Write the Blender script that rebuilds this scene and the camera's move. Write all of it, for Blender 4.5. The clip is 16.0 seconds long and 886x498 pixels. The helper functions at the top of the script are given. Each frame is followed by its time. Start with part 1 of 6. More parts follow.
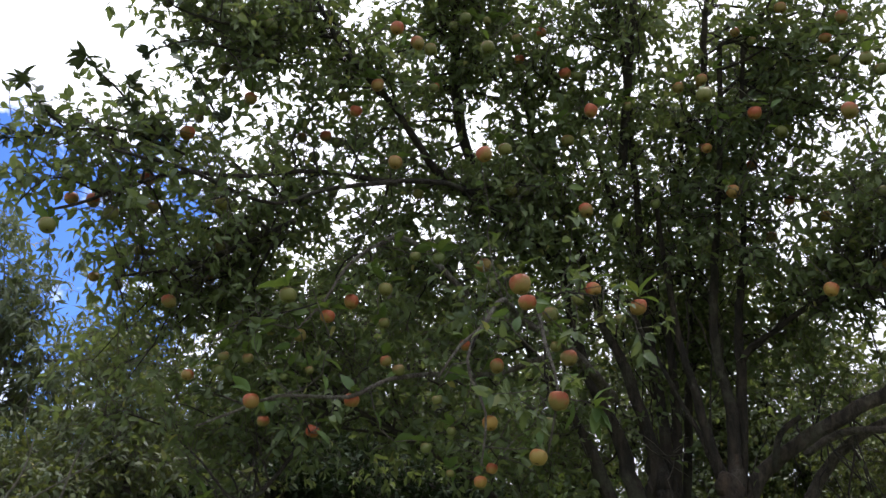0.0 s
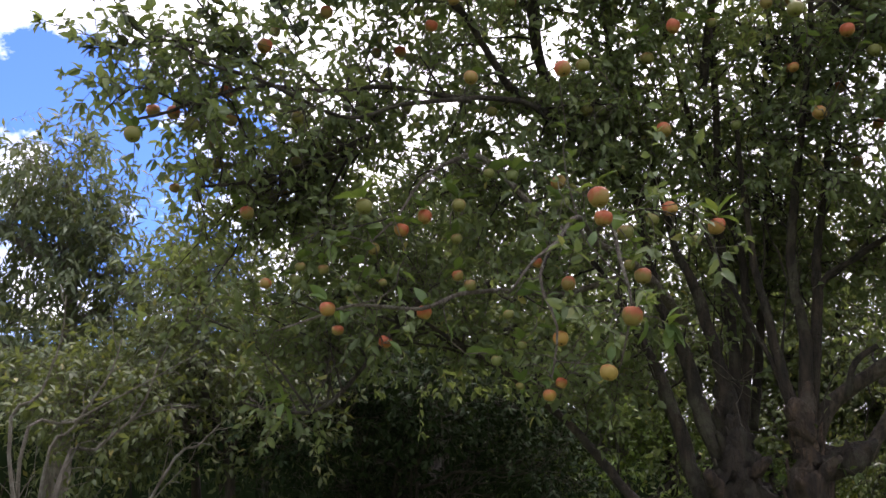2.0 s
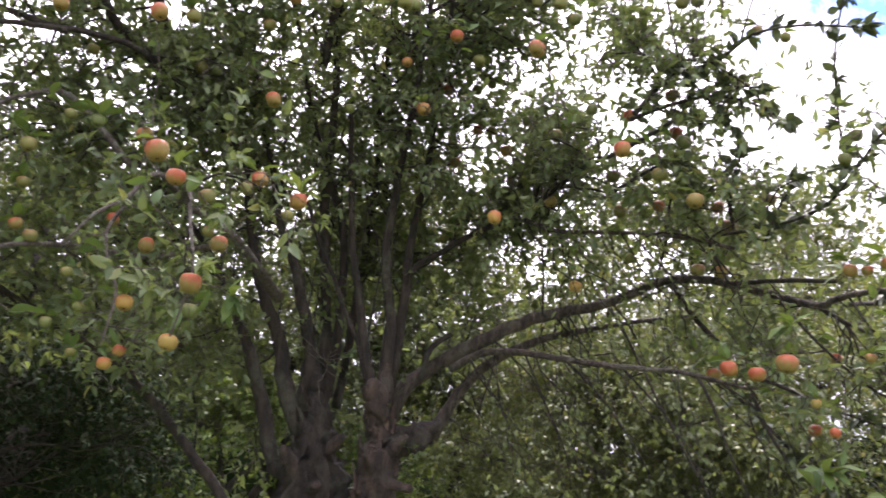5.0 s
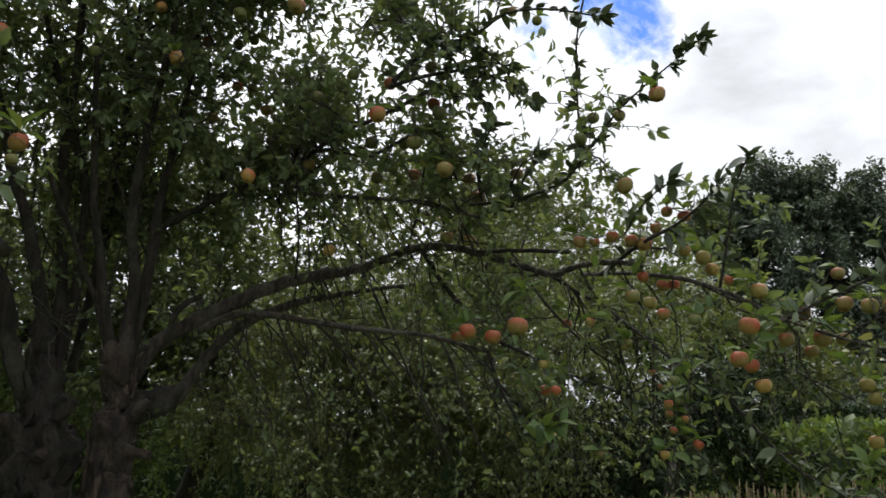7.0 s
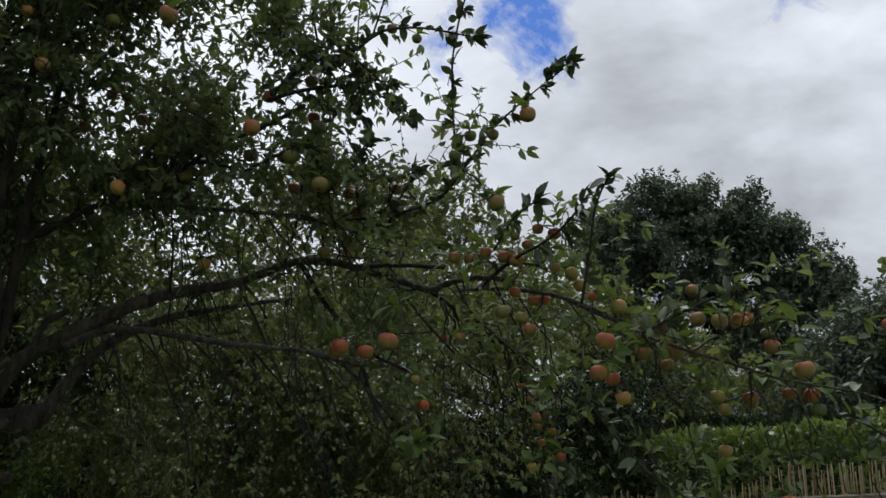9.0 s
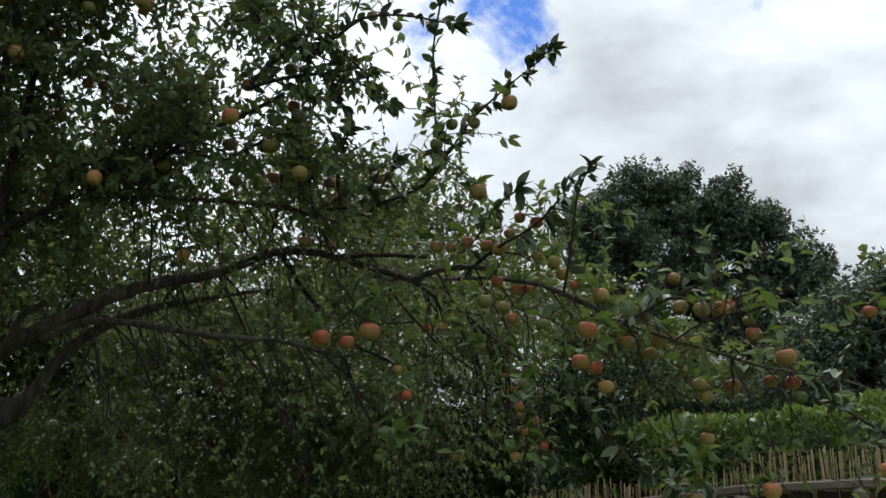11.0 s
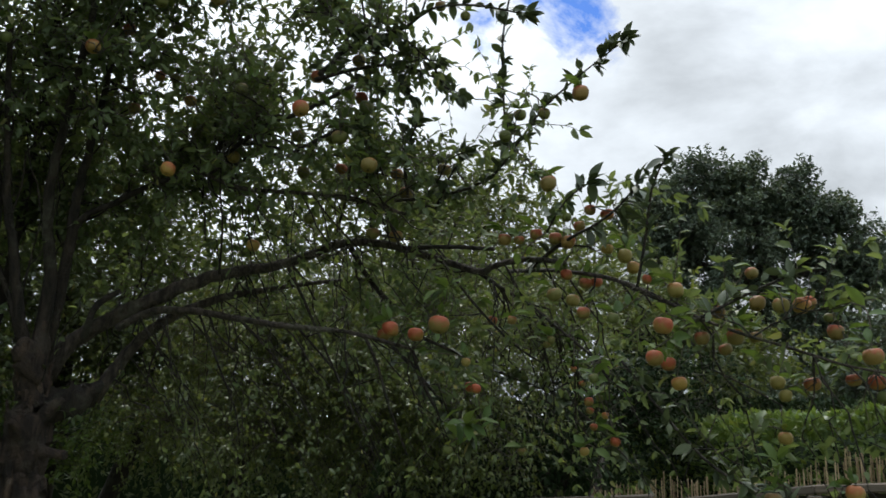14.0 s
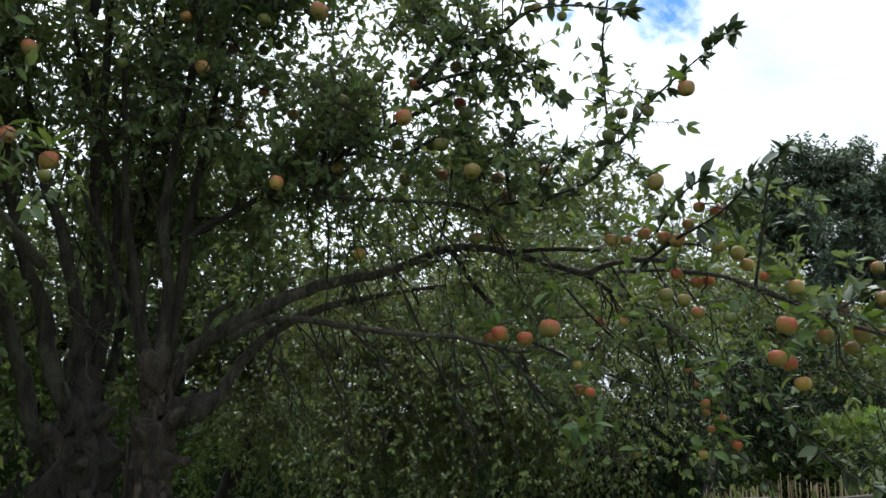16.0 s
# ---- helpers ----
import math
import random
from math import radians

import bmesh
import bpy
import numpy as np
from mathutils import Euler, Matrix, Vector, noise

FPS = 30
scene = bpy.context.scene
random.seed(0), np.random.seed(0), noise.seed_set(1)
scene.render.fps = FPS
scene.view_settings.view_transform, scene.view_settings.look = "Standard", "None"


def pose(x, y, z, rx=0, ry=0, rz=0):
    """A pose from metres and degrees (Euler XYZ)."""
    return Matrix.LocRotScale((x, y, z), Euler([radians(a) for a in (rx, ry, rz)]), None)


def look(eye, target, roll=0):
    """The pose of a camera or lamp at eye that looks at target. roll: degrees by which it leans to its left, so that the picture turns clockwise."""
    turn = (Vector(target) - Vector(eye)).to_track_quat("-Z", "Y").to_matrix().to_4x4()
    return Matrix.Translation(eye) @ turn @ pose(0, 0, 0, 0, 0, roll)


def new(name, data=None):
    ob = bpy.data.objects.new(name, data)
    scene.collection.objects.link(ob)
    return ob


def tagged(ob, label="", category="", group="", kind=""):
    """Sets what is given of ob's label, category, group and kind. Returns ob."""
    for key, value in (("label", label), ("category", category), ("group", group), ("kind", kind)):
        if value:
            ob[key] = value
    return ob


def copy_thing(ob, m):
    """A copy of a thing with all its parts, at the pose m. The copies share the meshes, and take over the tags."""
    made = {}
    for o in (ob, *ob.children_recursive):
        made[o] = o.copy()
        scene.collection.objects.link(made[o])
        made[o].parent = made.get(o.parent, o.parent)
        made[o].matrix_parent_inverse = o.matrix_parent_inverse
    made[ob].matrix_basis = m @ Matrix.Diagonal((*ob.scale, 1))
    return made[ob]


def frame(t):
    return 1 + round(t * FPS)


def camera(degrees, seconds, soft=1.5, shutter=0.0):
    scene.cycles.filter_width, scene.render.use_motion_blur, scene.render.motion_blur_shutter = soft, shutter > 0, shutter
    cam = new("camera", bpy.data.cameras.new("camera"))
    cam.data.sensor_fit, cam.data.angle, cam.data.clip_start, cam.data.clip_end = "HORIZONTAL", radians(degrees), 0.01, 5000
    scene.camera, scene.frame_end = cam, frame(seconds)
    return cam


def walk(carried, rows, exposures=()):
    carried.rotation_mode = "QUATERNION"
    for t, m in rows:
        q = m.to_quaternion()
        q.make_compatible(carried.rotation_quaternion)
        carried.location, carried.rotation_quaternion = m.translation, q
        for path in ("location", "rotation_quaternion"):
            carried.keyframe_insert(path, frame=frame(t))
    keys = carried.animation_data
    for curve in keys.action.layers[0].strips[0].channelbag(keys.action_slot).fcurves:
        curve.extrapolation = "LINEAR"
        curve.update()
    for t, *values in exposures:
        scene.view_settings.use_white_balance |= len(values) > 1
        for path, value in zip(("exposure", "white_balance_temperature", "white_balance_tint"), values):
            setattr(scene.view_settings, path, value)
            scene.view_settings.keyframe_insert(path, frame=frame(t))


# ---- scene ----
cam = camera(54.5, 16.0, soft=1.5, shutter=0.35)
PATH = [
    (0, (0.221, -0.012, 1.597), (0.131, 1.873, 2.261), -0.3),
    (0.5, (0.227, 0.014, 1.578), (0.155, 1.903, 2.231), -0.0),
    (1, (0.209, 0.006, 1.564), (0.139, 1.911, 2.170), 1.0),
    (1.5, (0.183, -0.017, 1.545), (0.015, 1.897, 2.098), 1.9),
    (2, (0.185, -0.008, 1.546), (-0.056, 1.913, 2.047), 2.2),
    (2.5, (0.196, -0.021, 1.559), (-0.006, 1.912, 2.033), 2.1),
    (3, (0.255, -0.001, 1.566), (0.124, 1.938, 2.039), 1.9),
    (3.5, (0.356, 0.037, 1.572), (0.398, 1.981, 2.040), 2.2),
    (4, (0.389, 0.069, 1.553), (0.642, 1.996, 2.024), 2.8),
    (4.5, (0.443, 0.073, 1.536), (0.829, 1.976, 2.016), 2.6),
    (5, (0.448, 0.102, 1.564), (1.004, 1.961, 2.045), 2.8),
    (5.2, (0.442, 0.098, 1.570), (1.068, 1.937, 2.047), 2.6),
    (7.3, (0.588, 0.059, 1.524), (1.647, 1.698, 1.959), 1.4),
    (7.5, (0.598, 0.044, 1.527), (1.673, 1.674, 1.962), 1.3),
    (8, (0.603, -0.001, 1.557), (1.715, 1.601, 2.000), 1.4),
    (8.5, (0.635, -0.019, 1.560), (1.795, 1.543, 2.024), 1.1),
    (9, (0.662, -0.027, 1.539), (1.867, 1.499, 2.007), 0.5),
    (11.5, (0.682, -0.010, 1.547), (1.922, 1.497, 1.985), 0.0),
    (12, (0.686, -0.009, 1.545), (1.927, 1.499, 1.974), -0.0),
    (12.5, (0.690, -0.010, 1.548), (1.944, 1.492, 1.960), -0.0),
    (13, (0.690, -0.005, 1.549), (1.935, 1.509, 1.946), 0.4),
    (13.5, (0.671, 0.021, 1.554), (1.865, 1.573, 1.957), 0.8),
    (14, (0.651, 0.037, 1.561), (1.790, 1.627, 1.980), 1.1),
    (14.5, (0.640, 0.059, 1.577), (1.712, 1.693, 2.003), 1.0),
    (15, (0.610, 0.091, 1.562), (1.622, 1.761, 1.995), 0.4),
    (15.5, (0.584, 0.090, 1.568), (1.572, 1.777, 1.989), 0.4),
    (16, (0.578, 0.075, 1.576), (1.546, 1.775, 1.994), 0.5),
]
# (seconds, stops, kelvin, tint): the clip brightens and warms while it looks into the crown
EXPOSURES = [(0, 0.95, 6150, 18), (1.5, 1.05, 6250, 21), (2.2, 1.5, 6550, 25), (3, 1.75, 6700, 26), (4, 2.05, 6550, 29), (5, 2.1, 6350, 31), (6.5, 0.7, 6450, 13),
             (7.5, 0.58, 6300, 11), (9, -0.12, 6150, 11), (11.5, 0.33, 6150, 8), (12.5, 0.33, 6150, 8), (14.5, 0.4, 6150, 8), (16, 0.92, 5950, 6)]
walk(cam, [(t, look(eye, target, roll)) for t, eye, target, roll in PATH], EXPOSURES)

# ---------------------------------------------------------------- sky and sun
SUN_ELEVATION, SUN_AZIMUTH = 64.0, 32.0      # degrees; azimuth clockwise from +y
world = bpy.data.worlds.new("overcast_sky")
scene.world = world
world.use_nodes = True
wt = world.node_tree
wt.nodes.clear()


def wnode(kind, **values):
    n = wt.nodes.new(kind)
    for key, value in values.items():
        n.inputs[key].default_value = value
    return n


def wlink(a, b):
    wt.links.new(a, b)


def wmath(op, a, b=None, clamp=False):
    n = wt.nodes.new("ShaderNodeMath")
    n.operation, n.use_clamp = op, clamp
    for i, v in enumerate((a, b)):
        if v is None:
            continue
        if isinstance(v, (int, float)):
            n.inputs[i].default_value = v
        else:
            wlink(v, n.inputs[i])
    return n.outputs[0]


w_out = wnode("ShaderNodeOutputWorld")
w_bg = wnode("ShaderNodeBackground", Strength=0.13)
w_sky = wt.nodes.new("ShaderNodeTexSky")
w_sky.sky_type, w_sky.sun_disc = "NISHITA", False
w_sky.sun_elevation, w_sky.sun_rotation = radians(SUN_ELEVATION), radians(SUN_AZIMUTH)
w_co = wt.nodes.new("ShaderNodeTexCoord")


def w_noise(scale, detail, rough, stretch=(1, 1, 1), shift=(0, 0, 0), warp=0.0):
    mp = wt.nodes.new("ShaderNodeMapping")
    mp.inputs["Scale"].default_value = stretch
    mp.inputs["Location"].default_value = shift
    wlink(w_co.outputs["Generated"], mp.inputs["Vector"])
    n = wnode("ShaderNodeTexNoise", Scale=scale, Detail=detail, Roughness=rough, Distortion=warp)
    wlink(mp.outputs[0], n.inputs["Vector"])
    return n.outputs["Fac"]


# breaks in the cloud: (direction, width as 1 - cosine, how far it opens)
GAPS = [((-517.593, 771.134, 371.996), 0.018, 1.5), ((-440.024, 844.538, 306.414), 0.026, 1.6), ((-474.612, 855.504, 208.074), 0.045, 1.6),
        ((598.213, 655.515, 463.341), 0.0065, 1.1), ((751.845, 433.321, 499.534), 0.0050, 1.1), ((535.636, 644.553, 547.782), 0.008, 1.0), ((609.478, 658.22, 444.24), 0.004, 1.0)]
rag = w_noise(8.5, 6, 0.6, (1, 1, 1.4), (3, 1, 0), 0.3)
gap = None
for way, width, opening in GAPS:
    d = wt.nodes.new("ShaderNodeVectorMath")
    d.operation = "DOT_PRODUCT"
    wlink(w_co.outputs["Generated"], d.inputs[0])
    d.inputs[1].default_value = Vector(way).normalized()
    off = wmath("DIVIDE", wmath("SUBTRACT", 1.0, d.outputs["Value"]), width)
    near = wmath("MULTIPLY", wmath("SUBTRACT", 1.0, off, True), opening)
    gap = near if gap is None else wmath("MAXIMUM", gap, near)
blue = wmath("MULTIPLY", wmath("SUBTRACT", wmath("ADD", gap, wmath("MULTIPLY", wmath("SUBTRACT", rag, 0.5), 5.0)), 0.62), 1.3, True)
blue = wmath("MULTIPLY", blue, wmath("MULTIPLY", gap, 2.2, True))

billow = w_noise(4.6, 8, 0.56, (1, 1, 1.9), (0.4, 0.2, 0.1), 0.15)
broad = w_noise(1.3, 4, 0.5, (1, 1, 1.5), (5.0, 2.0, 0), 0.2)
toward = wt.nodes.new("ShaderNodeVectorMath")
toward.operation = "DOT_PRODUCT"
wlink(w_co.outputs["Generated"], toward.inputs[0])
toward.inputs[1].default_value = Vector((-0.25, 0.85, 0.50)).normalized()
glow = wmath("POWER", wmath("MAXIMUM", toward.outputs["Value"], 0.0), 3.0)
lum = wmath("ADD", wmath("MULTIPLY", wmath("SUBTRACT", billow, 0.5), 8.5), wmath("MULTIPLY", wmath("SUBTRACT", broad, 0.5), 3.5))
lum = wmath("ADD", lum, wmath("MULTIPLY", glow, 4.6))
up_way = wt.nodes.new("ShaderNodeSeparateXYZ")
wlink(w_co.outputs["Generated"], up_way.inputs[0])
zenith = wmath("POWER", wmath("MAXIMUM", up_way.outputs["Z"], 0.0), 2.0)      # an overcast sky is brightest overhead
lum = wmath("ADD", lum, wmath("MULTIPLY", zenith, 6.5))
lum = wmath("MAXIMUM", wmath("ADD", lum, 4.1), 2.6)
cloud = wt.nodes.new("ShaderNodeMix")
cloud.data_type = "RGBA"
cloud.blend_type = "MULTIPLY"
cloud.inputs["Factor"].default_value = 1.0
cloud.inputs["A"].default_value = (0.94, 0.97, 1.0, 1)
wlink(lum, cloud.inputs["B"])
mixed = wt.nodes.new("ShaderNodeMix")
mixed.data_type = "RGBA"
wlink(blue, mixed.inputs["Factor"])
wlink(cloud.outputs["Result"], mixed.inputs["A"])
deep = wt.nodes.new("ShaderNodeMix")
deep.data_type = "RGBA"
deep.blend_type = "MULTIPLY"
deep.inputs["Factor"].default_value = 1.0
deep.inputs["B"].default_value = (0.30, 0.48, 0.86, 1)
wlink(w_sky.outputs[0], deep.inputs["A"])
wlink(deep.outputs["Result"], mixed.inputs["B"])
wlink(mixed.outputs["Result"], w_bg.inputs["Color"])
wlink(w_bg.outputs[0], w_out.inputs["Surface"])

sun = new("sun", bpy.data.lights.new("sun", "SUN"))
sun.data.energy, sun.data.angle, sun.data.color = 1.5, radians(13), (1.0, 0.95, 0.87)
el, az = radians(SUN_ELEVATION), radians(SUN_AZIMUTH)
sun.matrix_world = look((0, 0, 20), Vector((0, 0, 20)) - Vector((math.sin(az) * math.cos(el), math.cos(az) * math.cos(el), math.sin(el))))


# ---------------------------------------------------------------- materials
class Mat:
    """A node material with short helpers."""

    def __init__(self, name):
        self.m = bpy.data.materials.new(name)
        self.m.use_nodes = True
        self.t = self.m.node_tree
        self.b = self.t.nodes["Principled BSDF"]
        self.out = self.t.nodes["Material Output"]

    def add(self, kind, **values):
        n = self.t.nodes.new(kind)
        for key, value in values.items():
            n.inputs[key].default_value = value
        return n

    def link(self, a, b):
        self.t.links.new(a, b)

    def noise(self, scale, detail=4, rough=0.55, stretch=(1, 1, 1), where="Object"):
        co = self.add("ShaderNodeTexCoord")
        mp = self.add("ShaderNodeMapping", Scale=stretch)
        n = self.add("ShaderNodeTexNoise", Scale=scale, Detail=detail, Roughness=rough)
        self.link(co.outputs[where], mp.inputs["Vector"])
        self.link(mp.outputs[0], n.inputs["Vector"])
        return n.outputs["Fac"]

    def ramp(self, fac, *stops):
        r = self.add("ShaderNodeValToRGB")
        while len(r.color_ramp.elements) < len(stops):
            r.color_ramp.elements.new(0.5)
        for e, (at, col) in zip(r.color_ramp.elements, stops):
            e.position, e.color = at, (*col, 1)
        self.link(fac, r.inputs[0])
        return r.outputs["Color"]

    def mix(self, fac, a, b, blend="MIX"):
        n = self.add("ShaderNodeMix")
        n.data_type, n.blend_type = "RGBA", blend
        for key, v in (("Factor", fac), ("A", a), ("B", b)):
            if isinstance(v, (int, float)):
                n.inputs[key].default_value = v
            elif isinstance(v, tuple):
                n.inputs[key].default_value = (*v, 1)
            else:
                self.link(v, n.inputs[key])
        return n.outputs["Result"]

    def math(self, op, a, b=0.0, clamp=False):
        n = self.add("ShaderNodeMath")
        n.operation, n.use_clamp = op, clamp
        for i, v in enumerate((a, b)):
            if isinstance(v, (int, float)):
                n.inputs[i].default_value = v
            else:
                self.link(v, n.inputs[i])
        return n.outputs[0]

    def bump(self, height, strength, distance=0.01):
        n = self.add("ShaderNodeBump", Strength=strength, Distance=distance)
        self.link(height, n.inputs["Height"])
        self.link(n.outputs[0], self.b.inputs["Normal"])

    def base(self, colour, rough=0.7):
        if isinstance(colour, tuple):
            self.b.inputs["Base Color"].default_value = (*colour, 1)
        else:
            self.link(colour, self.b.inputs["Base Color"])
        self.b.inputs["Roughness"].default_value = rough
        return self


def leaf_material(name, dark, mid, light, thin=0.35, rough=0.5, per_object=False, yellow=0.03, gloss=0.42):
    """Leaf: colour differs from leaf to leaf, with blotches, and light shines through."""
    k = Mat(name)
    if per_object:
        rnd = k.add("ShaderNodeObjectInfo").outputs["Random"]
    else:
        rnd = k.add("ShaderNodeNewGeometry").outputs["Random Per Island"]
    col = k.ramp(rnd, (0.0, dark), (0.5, mid), (1.0 - yellow, light), (1.0, (light[0] * 1.9, light[1] * 1.35, light[2] * 0.9)))
    blotch = k.noise(28.0, 3)
    col = k.mix(k.math("MULTIPLY", blotch, 0.4), col, (dark[0] * 1.1, dark[1] * 0.85, dark[2] * 0.7))
    patch = k.ramp(k.noise(1.7, 3), (0.35, (0.72, 0.78, 0.82)), (0.65, (1.2, 1.15, 1.0)))
    col = k.mix(0.7, col, patch, "MULTIPLY")
    k.base(col, rough)
    k.b.inputs["Specular IOR Level"].default_value = gloss
    k.bump(k.noise(160.0, 2), 0.25, 0.002)
    tr = k.add("ShaderNodeBsdfTranslucent")
    k.link(k.mix(0.55, col, (light[0] * 1.6, light[1] * 1.5, light[2] * 0.5)), tr.inputs["Color"])
    mx = k.add("ShaderNodeMixShader", Fac=thin)
    k.link(k.b.outputs[0], mx.inputs[1])
    k.link(tr.outputs[0], mx.inputs[2])
    k.link(mx.outputs[0], k.out.inputs["Surface"])
    return k.m


M_LEAF = leaf_material("apple_leaf", (0.054, 0.084, 0.042), (0.095, 0.138, 0.067), (0.154, 0.198, 0.098), thin=0.40, rough=0.56, gloss=0.3)
M_LEAF_ONE = leaf_material("apple_leaf_near", (0.044, 0.086, 0.025), (0.078, 0.136, 0.036), (0.140, 0.200, 0.062), thin=0.28, per_object=True, rough=0.62, yellow=0.002, gloss=0.3)
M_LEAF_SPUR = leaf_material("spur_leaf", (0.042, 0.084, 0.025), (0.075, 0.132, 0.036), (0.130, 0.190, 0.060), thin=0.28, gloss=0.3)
# shoot leaves, darkened and nearly opaque to read as backlit silhouettes
M_LEAF_SHOOT = leaf_material("silhouette_leaf", (0.042, 0.062, 0.036), (0.070, 0.098, 0.052), (0.108, 0.142, 0.070), thin=0.06)
M_LEAF_BACK = leaf_material("shrub_leaf", (0.042, 0.066, 0.028), (0.078, 0.108, 0.044), (0.135, 0.162, 0.066), rough=0.55)
M_LEAF_DROOP = leaf_material("drooping_leaf", (0.054, 0.082, 0.030), (0.098, 0.134, 0.048), (0.165, 0.196, 0.072), rough=0.4)
M_LEAF_HEDGE = leaf_material("laurel_leaf", (0.055, 0.100, 0.026), (0.100, 0.165, 0.040), (0.17, 0.24, 0.07), rough=0.4)
M_LEAF_WILLOW = leaf_material("willow_leaf", (0.045, 0.070, 0.040), (0.075, 0.105, 0.060), (0.12, 0.15, 0.08), rough=0.55)
# far leaves, lifted and blued so the colour itself carries distance haze
M_LEAF_HAZED = leaf_material("hazed_chestnut_leaf", (0.042, 0.068, 0.050), (0.064, 0.094, 0.066), (0.092, 0.122, 0.082), rough=0.6, thin=0.18)
# leaf darkened to near black; the colour carries the shade under dense growth
M_LEAF_SHADE = leaf_material("shade_dark_leaf", (0.012, 0.024, 0.011), (0.020, 0.037, 0.016), (0.035, 0.055, 0.024), rough=0.8, thin=0.1, gloss=0.12)


def bark_material(name, dark, light, lichen, scale=1.0):
    k = Mat(name)
    ridges = k.noise(22.0 * scale, 6, 0.65, (1, 1, 0.28))
    fine = k.noise(95.0 * scale, 4, 0.6)
    col = k.ramp(ridges, (0.40, dark), (0.68, light))
    col = k.mix(k.ramp(k.noise(5.0 * scale, 5, 0.7), (0.52, (0, 0, 0)), (0.66, (1, 1, 1))), col, lichen)
    col = k.mix(k.math("MULTIPLY", fine, 0.5), col, (dark[0] * 0.6, dark[1] * 0.6, dark[2] * 0.6))
    k.base(col, 0.88)
    k.bump(k.math("ADD", ridges, k.math("MULTIPLY", fine, 0.45)), 1.0, 0.045)
    return k.m


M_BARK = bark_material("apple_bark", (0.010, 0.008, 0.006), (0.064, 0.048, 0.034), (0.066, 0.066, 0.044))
# younger, paler bark, with the light on the boughs' tops put into its colour
M_BOUGH_LIT = bark_material("lit_bough_bark", (0.026, 0.021, 0.016), (0.135, 0.108, 0.082), (0.14, 0.138, 0.10), 1.4)
M_TWIG = bark_material("twig_bark", (0.075, 0.062, 0.048), (0.19, 0.165, 0.130), (0.22, 0.22, 0.18), 3.0)
M_DEAD = bark_material("bare_stem", (0.12, 0.105, 0.085), (0.25, 0.225, 0.185), (0.26, 0.26, 0.22), 2.0)
M_STUMP = bark_material("torn_wood", (0.014, 0.010, 0.008), (0.105, 0.070, 0.049), (0.085, 0.072, 0.055))
M_SPLINT = bark_material("split_wood", (0.060, 0.040, 0.028), (0.22, 0.150, 0.105), (0.17, 0.145, 0.11), 1.6)


def apple_material(name, under, flush, amount):
    k = Mat(name)
    co = k.add("ShaderNodeTexCoord")
    sep = k.add("ShaderNodeSeparateXYZ")
    k.link(co.outputs["Object"], sep.inputs[0])
    rnd = k.add("ShaderNodeObjectInfo").outputs["Random"]
    up = k.math("ADD", k.math("MULTIPLY", sep.outputs["Z"], 0.62), k.math("MULTIPLY", sep.outputs["X"], 0.30))
    up = k.math("ADD", up, k.math("MULTIPLY", k.math("SUBTRACT", k.noise(2.2, 3), 0.5), 1.1))
    up = k.math("ADD", up, k.math("MULTIPLY", k.math("SUBTRACT", rnd, 0.5), 0.5))
    blush = k.math("MULTIPLY", k.math("ADD", up, amount), 1.7, True)
    streak = k.noise(9.0, 3, 0.6, (1, 1, 0.15))
    ground = k.ramp(rnd, (0.0, under), (1.0, (under[0] * 1.5, under[1] * 1.08, under[2] * 0.95)))
    col = k.mix(k.math("MULTIPLY", blush, k.math("ADD", k.math("MULTIPLY", streak, 0.7), 0.58), True), ground, flush)
    spots = k.add("ShaderNodeTexVoronoi", Scale=11.0)
    k.link(co.outputs["Object"], spots.inputs["Vector"])
    dots = k.ramp(spots.outputs["Distance"], (0.06, (1, 1, 1)), (0.12, (0, 0, 0)))
    col = k.mix(k.math("MULTIPLY", dots, 0.35), col, (0.42, 0.34, 0.17))
    russet = k.ramp(k.noise(3.4, 5, 0.7), (0.62, (0, 0, 0)), (0.74, (1, 1, 1)))
    col = k.mix(k.math("MULTIPLY", russet, 0.45), col, (0.24, 0.16, 0.06))
    k.base(col, 0.5)
    k.b.inputs["Specular IOR Level"].default_value = 0.26
    k.bump(k.noise(12.0, 4), 0.12, 0.03)
    return k.m


M_APPLE_RED = apple_material("apple_skin_flushed", (0.150, 0.125, 0.038), (0.258, 0.060, 0.027), 0.22)
M_APPLE_GREEN = apple_material("apple_skin_green", (0.088, 0.118, 0.038), (0.17, 0.088, 0.036), -0.24)
M_APPLE_YELLOW = apple_material("apple_skin_yellow", (0.20, 0.178, 0.052), (0.29, 0.095, 0.036), -0.02)
M_CALYX = Mat("dry_calyx").base((0.05, 0.035, 0.02), 0.9).m


def wood_material(name, dark, light, along):
    k = Mat(name)
    stretch = tuple(0.06 if i == along else 1.0 for i in range(3))
    grain = k.noise(60.0, 6, 0.65, stretch)
    col = k.ramp(grain, (0.3, dark), (0.7, light))
    col = k.mix(k.math("MULTIPLY", k.noise(4.0, 4), 0.55), col, (dark[0] * 0.6, dark[1] * 0.7, dark[2] * 0.65))
    rnd = k.add("ShaderNodeObjectInfo").outputs["Random"]
    col = k.mix(0.6, col, k.ramp(rnd, (0, (0.65, 0.65, 0.65)), (1, (1.25, 1.2, 1.15))), "MULTIPLY")
    k.base(col, 0.85)
    k.bump(grain, 0.5, 0.004)
    return k.m


M_RAIL = wood_material("weathered_rail", (0.075, 0.060, 0.048), (0.19, 0.155, 0.125), 0)
M_POST = wood_material("weathered_post", (0.075, 0.060, 0.048), (0.19, 0.155, 0.125), 2)
